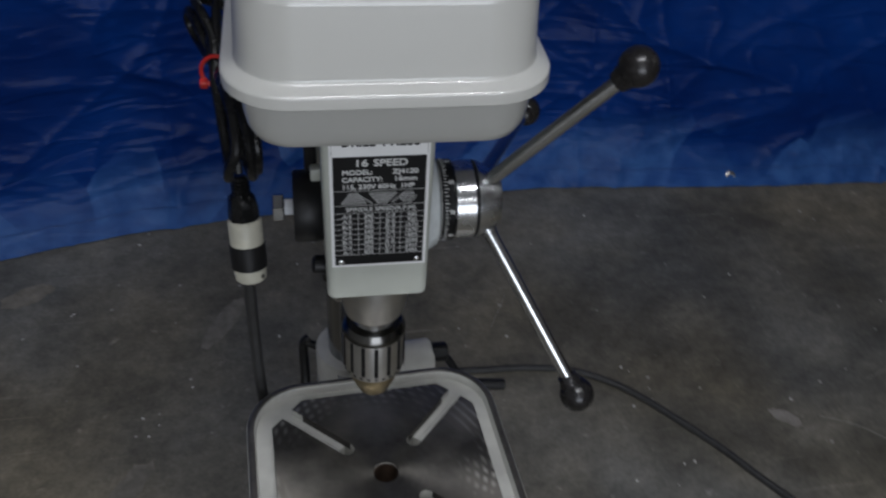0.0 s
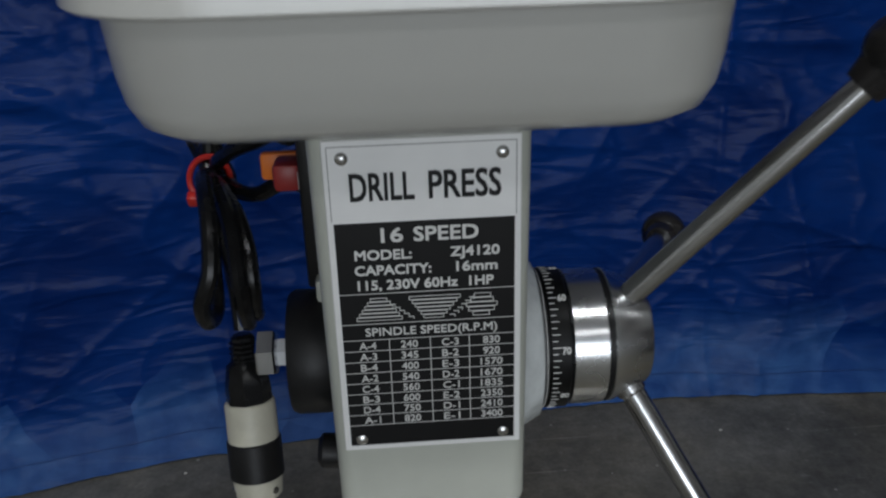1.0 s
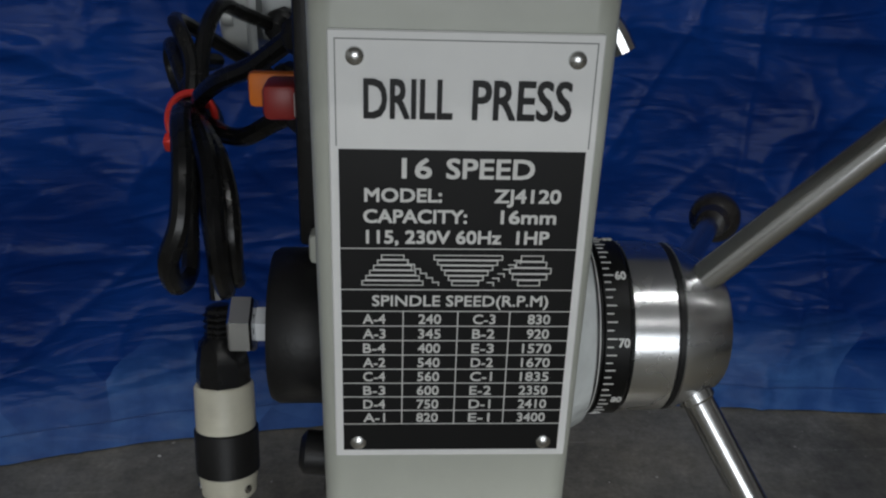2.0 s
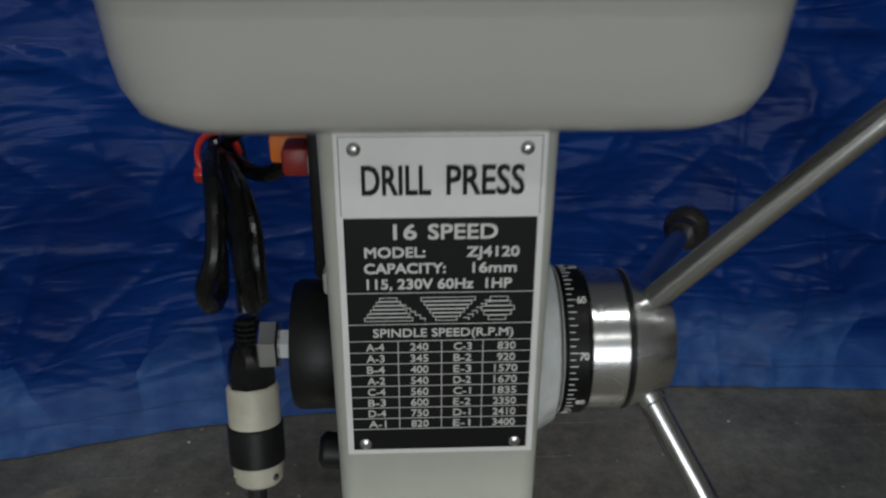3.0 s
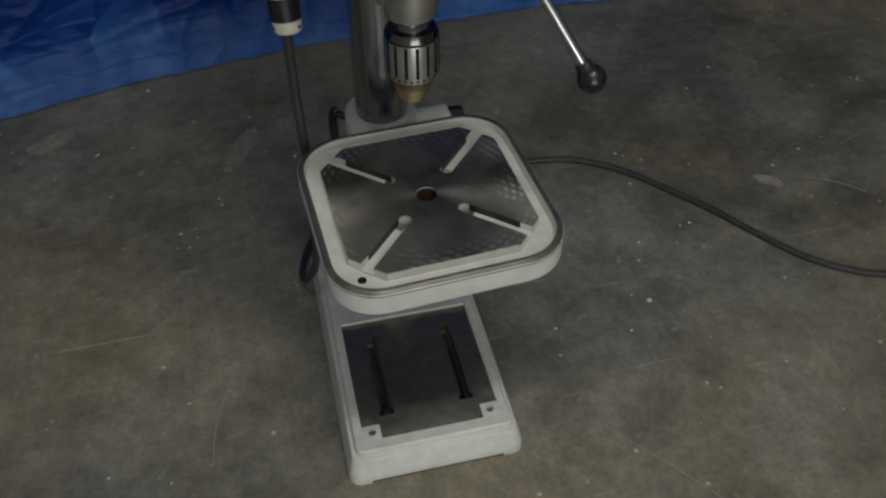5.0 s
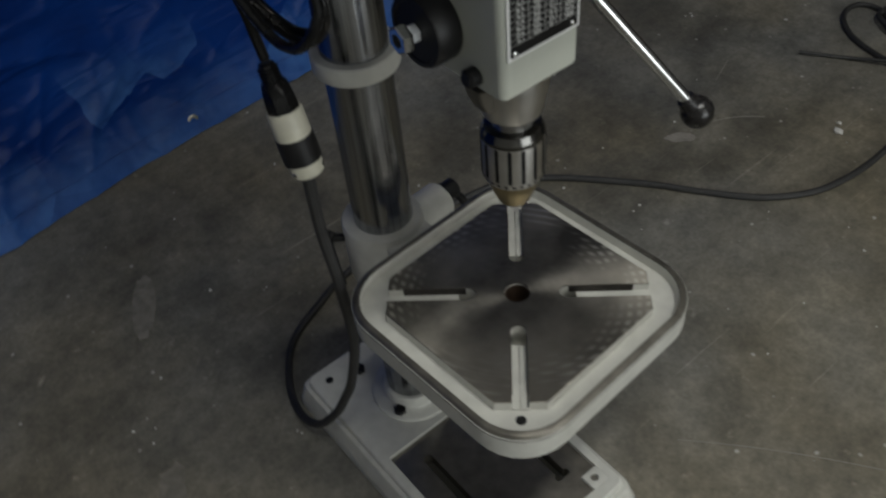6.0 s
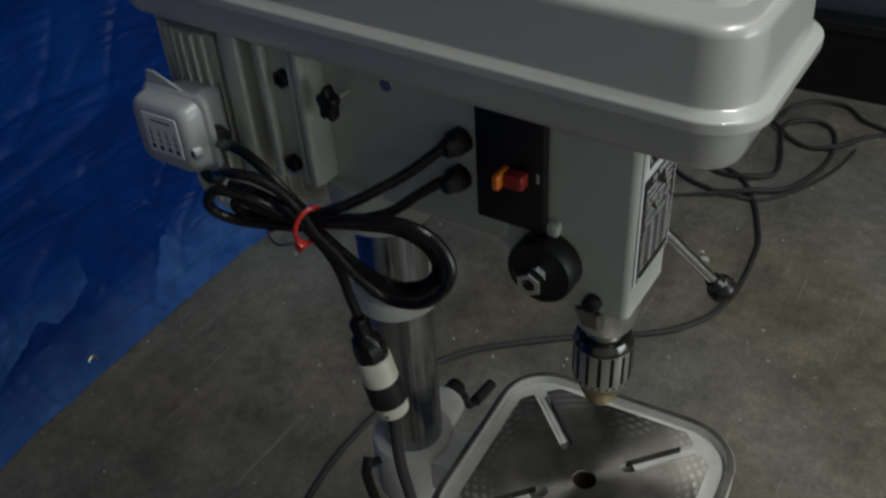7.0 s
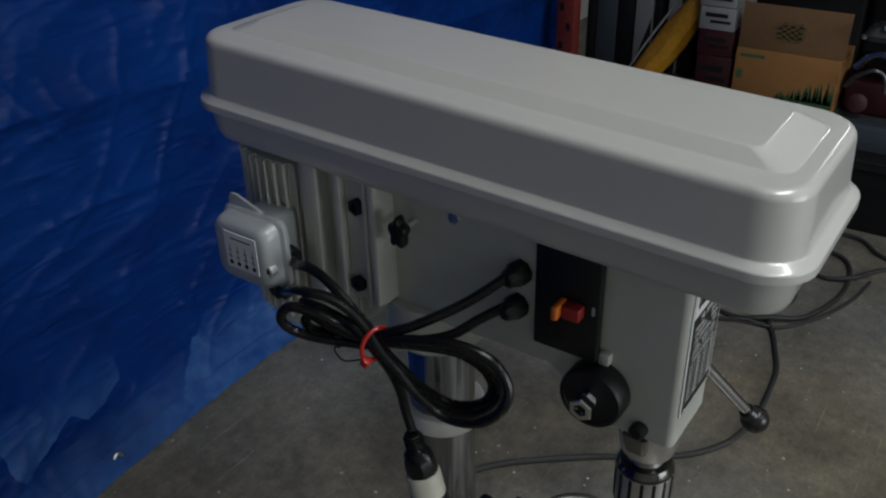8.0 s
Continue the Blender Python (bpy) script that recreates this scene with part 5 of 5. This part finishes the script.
cbx = thing("cardboard_box", "open brown cardboard box with green grass print, on the rack", "box", pose(RX + 0.05, 0.336, 0.3005))
part("carton", box(0, 0.17, -0.145, 0.143, 0, 0.152, 0.003), CARD, cbx)
part("flap", turned(box(-0.002, 0.002, -0.150, 0.141, 0, 0.126, 0.001), Matrix.Translation((0.004, 0, 0.153)) @ Matrix.Rotation(radians(4), 4, "Y")), CARDDARK, cbx, "raised darker flap")
blades = bmesh.new()
rg = random.Random(4)
for i in range(46):
    yy = -0.136 + 0.15 * i / 45
    hh = (0.025 + 0.07 * (1 - i / 45)) * rg.uniform(0.6, 1.0)
    va = [blades.verts.new(p) for p in ((-0.0006, yy - 0.005, 0.012), (-0.0006, yy + 0.005, 0.012), (-0.0006, yy + rg.uniform(-0.006, 0.006), 0.012 + hh))]
    blades.faces.new(va)
join(blades, box(-0.0007, -0.0004, -0.137, -0.01, 0.004, 0.022, 0))
part("grass_print", blades, GREEN, cbx, "green printed grass", 0)
part("print_bar", box(-0.0007, -0.0003, 0.06, 0.130, 0.127, 0.136, 0), GREEN, cbx)
part("print_bar", box(-0.0007, -0.0003, 0.118, 0.134, 0.062, 0.088, 0), GREEN, cbx)
for i in range(3):
    part("print_bar", box(-0.0022, -0.0018, -0.030 + 0.022 * i, -0.020 + 0.022 * i, 0.190, 0.240, 0), FADEGREEN, cbx)
    part("print_bar", box(-0.0022, -0.0018, -0.038, 0.036, 0.195 + 0.015 * i, 0.200 + 0.015 * i, 0), FADEGREEN, cbx)

for k, (zz, hh, mt, lb) in enumerate(((0.30, 0.112, MAROON, "dark maroon carton stacked on the rack"), (0.412, 0.074, MAROON, "small maroon carton stacked on the rack"), (0.486, 0.068, PAPER, "small white carton with dark print on a stack"), (0.554, 0.06, PAPER, "small white carton with dark print on a stack"))):
    c = thing("carton", lb, "carton", pose(RX + 0.06, 0.543 + 0.003 * k, zz + 0.001), "cartons on the rack")
    part("carton_body", box(0, 0.2, -0.052, 0.052, 0, hh - 0.002, 0.002), mt, c)
    part("print_bar", box(-0.0008, -0.0002, -0.040, 0.020, hh * 0.3, hh * 0.42, 0), INK if mt is PAPER else DARK, c)
    part("print_bar", box(-0.0008, -0.0002, -0.030, 0.036, hh * 0.55, hh * 0.72, 0), INK if mt is PAPER else DARK, c)
sack = thing("sack", "crumpled yellow plastic sack leaning on the rack", "sack", pose(RX + 0.03, 0, 0.3005))
rs = []
for i in range(22):
    k = i / 21
    w = 0.054 * (0.72 + 0.28 * math.sin(math.pi * min(1, 0.25 + k)))
    ring = []
    for j in range(36):
        t = 2 * math.pi * j / 36
        crease = 1 + 0.10 * noise.noise((j * 0.55, i * 0.12, 2)) + 0.14 * ridge((j * 0.35, i * 0.10, 6), 3)
        ring.append((0.07 + 0.05 * k + 0.034 * math.sin(t) * crease, 0.772 - 0.215 * k + w * math.cos(t) * (1 + 0.12 * noise.noise((j * 0.3, i * 0.3, 7))), 0.36 * k))
    rs.append(ring)
part("sack_body", loft(rs), BAG, sack)
part("sack_seam", tube([(0.060, 0.828, 0.004), (0.065, 0.782, 0.09), (0.075, 0.728, 0.18), (0.085, 0.672, 0.27), (0.095, 0.61, 0.36)], 0.0035, 6), PAPER, sack, "pale heat-sealed edge")
for yy, hh, w, mt, lb in ((0.992, 0.64, 0.030, DARK, "black flat case stored on edge in the rack"), (0.938, 0.62, 0.070, RACKBLUE, "slate-blue flat case stored on edge in the rack"), (0.872, 0.60, 0.052, DARK, "black flat case stored on edge in the rack"), (0.812, 0.55, 0.058, PAPER, "pale flat panel stored on edge in the rack"), (0.765, 0.58, 0.026, DARK, "black flat case stored on edge in the rack"), (0.715, 0.56, 0.040, PAPER, "pale flat panel stored on edge in the rack"), (0.665, 0.58, 0.040, DARK, "black flat case stored on edge in the rack")):
    c = thing("panel", lb, "panel", pose(RX + 0.16, yy, 0.3005), "panels on edge")
    part("panel_body", box(0, 0.4, -w / 2, w / 2, 0, hh, 0.004), mt, c)
    if mt is PAPER:
        part("dark_corner", loft([[(-0.0006, -w / 2 + 0.002, 0), (-0.0006, w / 2 - 0.002, 0), (-0.0006, -w / 2 + 0.002, 0.17)], [(-0.0002, -w / 2 + 0.002, 0), (-0.0002, w / 2 - 0.002, 0), (-0.0002, -w / 2 + 0.002, 0.17)]]), DARK, c)
for yy, ww, hh in ((0.42, 0.44, 0.64), (-0.02, 0.40, 0.60), (-0.46, 0.42, 0.62)):
    c = thing("case", "black plastic case standing at the back of the rack", "case", pose(RX + 0.32, yy, 0.3005), "black cases on the rack")
    part("case_body", box(0, 0.26, -ww / 2, ww / 2, 0, hh, 0.012), DARK, c)
    part("case_rib", box(-0.006, 0.002, -ww / 2 + 0.03, ww / 2 - 0.03, hh * 0.45, hh * 0.5, 0.002), DARK, c)
    part("case_latch", box(-0.012, 0.002, -0.03, 0.03, hh * 0.62, hh * 0.70, 0.003), RACKBLUE, c, "grey latch")
for yy, ww in ((0.55, 0.42), (-0.02, 0.52), (-0.56, 0.48)):
    tote = thing("storage_bin", "black plastic bin on the floor under the rack", "bin", pose(RX + 0.0, yy, 0.0), "bins under the rack")
    part("bin_body", loft([rrect(-0.02, 0.46, -ww / 2 + 0.02, ww / 2 - 0.02, 0.03, 0.001), rrect(-0.05, 0.49, -ww / 2, ww / 2, 0.03, 0.20), rrect(-0.06, 0.50, -ww / 2 - 0.008, ww / 2 + 0.008, 0.03, 0.202), rrect(-0.06, 0.50, -ww / 2 - 0.008, ww / 2 + 0.008, 0.03, 0.222)]), DARK, tote)
    part("bin_lid", loft([rrect(-0.062, 0.502, -ww / 2 - 0.01, ww / 2 + 0.01, 0.03, 0.2225), rrect(-0.060, 0.500, -ww / 2 - 0.008, ww / 2 + 0.008, 0.03, 0.230), rrect(-0.03, 0.47, -ww / 2 + 0.02, ww / 2 - 0.02, 0.02, 0.2295)]), DARK, tote)
mach = thing("machine_part", "dark greasy machine part with red paint, on the rack", "machine part", pose(RX + 0.06, 0.045, 0.3005))
part("housing", box(0.02, 0.20, -0.11, 0.13, 0, 0.10, 0.02), MAROON, mach)
part("cylinder", rod((0.02, -0.10, 0.20), (0.02, 0.10, 0.22), 0.045, None, 20, 0.005), DARK, mach)
part("pipe", tube([(-0.02, -0.10, 0.12), (-0.03, -0.02, 0.17), (-0.02, 0.06, 0.19), (0.0, 0.11, 0.14)], 0.010, 6), STEEL, mach, "bare steel pipe")
part("pulley", lathe([(0.02, 0), (0.05, 0.004), (0.045, 0.015), (0.05, 0.026), (0.02, 0.03)], (-0.02, -0.05, 0.30), (-1, 0, 0.2), 24), DARK, mach)
part("bent_pipe", tube([(-0.02, 0.125, 0.09), (-0.035, 0.10, 0.125), (-0.04, 0.06, 0.150), (-0.035, 0.030, 0.135), (-0.03, 0.022, 0.09)], 0.006, 6), GREYMETAL, mach, "dull bent pipe")
part("valve_cover", loft([rrect(-0.04, 0.05, -0.09, 0.10, 0.02, 0.225), rrect(-0.045, 0.05, -0.095, 0.105, 0.02, 0.240), rrect(-0.03, 0.04, -0.08, 0.09, 0.02, 0.262)]), GREYMETAL, mach, "grey metal cover")
for k in range(5):
    part("stud_nut", hexnut((-0.035 - 0.004 * (k % 2), -0.08 + 0.045 * k, 0.262 - 0.03 * (k % 3)), (-0.6, 0, 0.8), 0.008, 0.008, 0.003), BRIGHT, mach, "bright nut")
part("red_flange", lathe([(0.012, 0), (0.026, 0.002), (0.026, 0.010), (0.012, 0.014)], (-0.012, 0.085, 0.045), (-1, 0, 0.3), 20), MAROON, mach, "dark red flange")

# ---- litter on the floor ----
rg = random.Random(11)


def chip(x, y, s, name="paint_chip", label="pale chip of plaster lying on the floor", flat=0.4):
    bm = bmesh.new()
    bmesh.ops.create_icosphere(bm, subdivisions=1, radius=s)
    for v in bm.verts:
        v.co *= rg.uniform(0.6, 1.15)
        v.co.z *= flat
    lo = min(v.co.z for v in bm.verts)
    bmesh.ops.translate(bm, verts=bm.verts, vec=(x, y, -lo + 0.0002))
    return tagged(part(name, bm, CRUMB, None, "", 0), label, "chip", "chips on the floor")


chip(0.964, 0.141, 0.011)
chip(0.988, 0.155, 0.006)
chip(0.402, 0.111, 0.006)
for i in range(70):
    chip(rg.uniform(-0.5, 1.5), rg.uniform(-0.25, 0.95), rg.uniform(0.0015, 0.0035))


def smear_patch(name, colour, cx, cy, sx, sy, an):
    smear = bmesh.new()
    ring = [smear.verts.new((cx + (sx * math.cos(t) * math.cos(radians(an)) - sy * math.sin(t) * math.sin(radians(an))) * (1 + 0.3 * noise.noise((t * 2, cx * 9, 0))), cy + (sx * math.cos(t) * math.sin(radians(an)) + sy * math.sin(t) * math.cos(radians(an))) * (1 + 0.3 * noise.noise((t * 2, cx * 9, 5))), 0.0012)) for t in [2 * math.pi * k / 22 for k in range(22)]]
    smear.faces.new(ring)
    tagged(part(name, smear, mat(name + "_dust", colour, 0.9, 0, 0.25, 30, 0.3, 80), None, "", 0), "pale dried smear on the concrete floor", "stain", "smears on the floor")


smear_patch("filler_smear", (0.27, 0.25, 0.22), 0.749, 0.339, 0.030, 0.014, -40)
smear_patch("faint_smear", (0.195, 0.180, 0.150), -0.591, 0.798, 0.05, 0.025, 30)
smear_patch("faint_smear", (0.195, 0.180, 0.150), -0.36, 0.32, 0.07, 0.02, 60)
smear_patch("faint_smear", (0.200, 0.188, 0.162), -0.222, 0.685, 0.075, 0.020, 64)
for x0, y0, an, ln, bend in ((0.305, -0.190, -53, 0.27, 0.006), (0.30, 0.66, 62, 0.10, 0.0), (0.86, 0.30, -35, 0.12, 0.01), (-0.30, 0.05, 75, 0.16, 0.01), (0.98, 0.42, 20, 0.08, 0.0)):
    pts = []
    for k in range(9):
        t = k / 8 - 0.5
        pts.append((x0 + ln * t * math.cos(radians(an)) - bend * (1 - 4 * t * t) * math.sin(radians(an)), y0 + ln * t * math.sin(radians(an)) + bend * (1 - 4 * t * t) * math.cos(radians(an)), 0.0002))
    tagged(part("scratch", tube(pts, 0.0006, 2, 6), SCRATCH, None, ""), "thin pale scratch in the concrete floor", "scratch", "scratches on the floor")
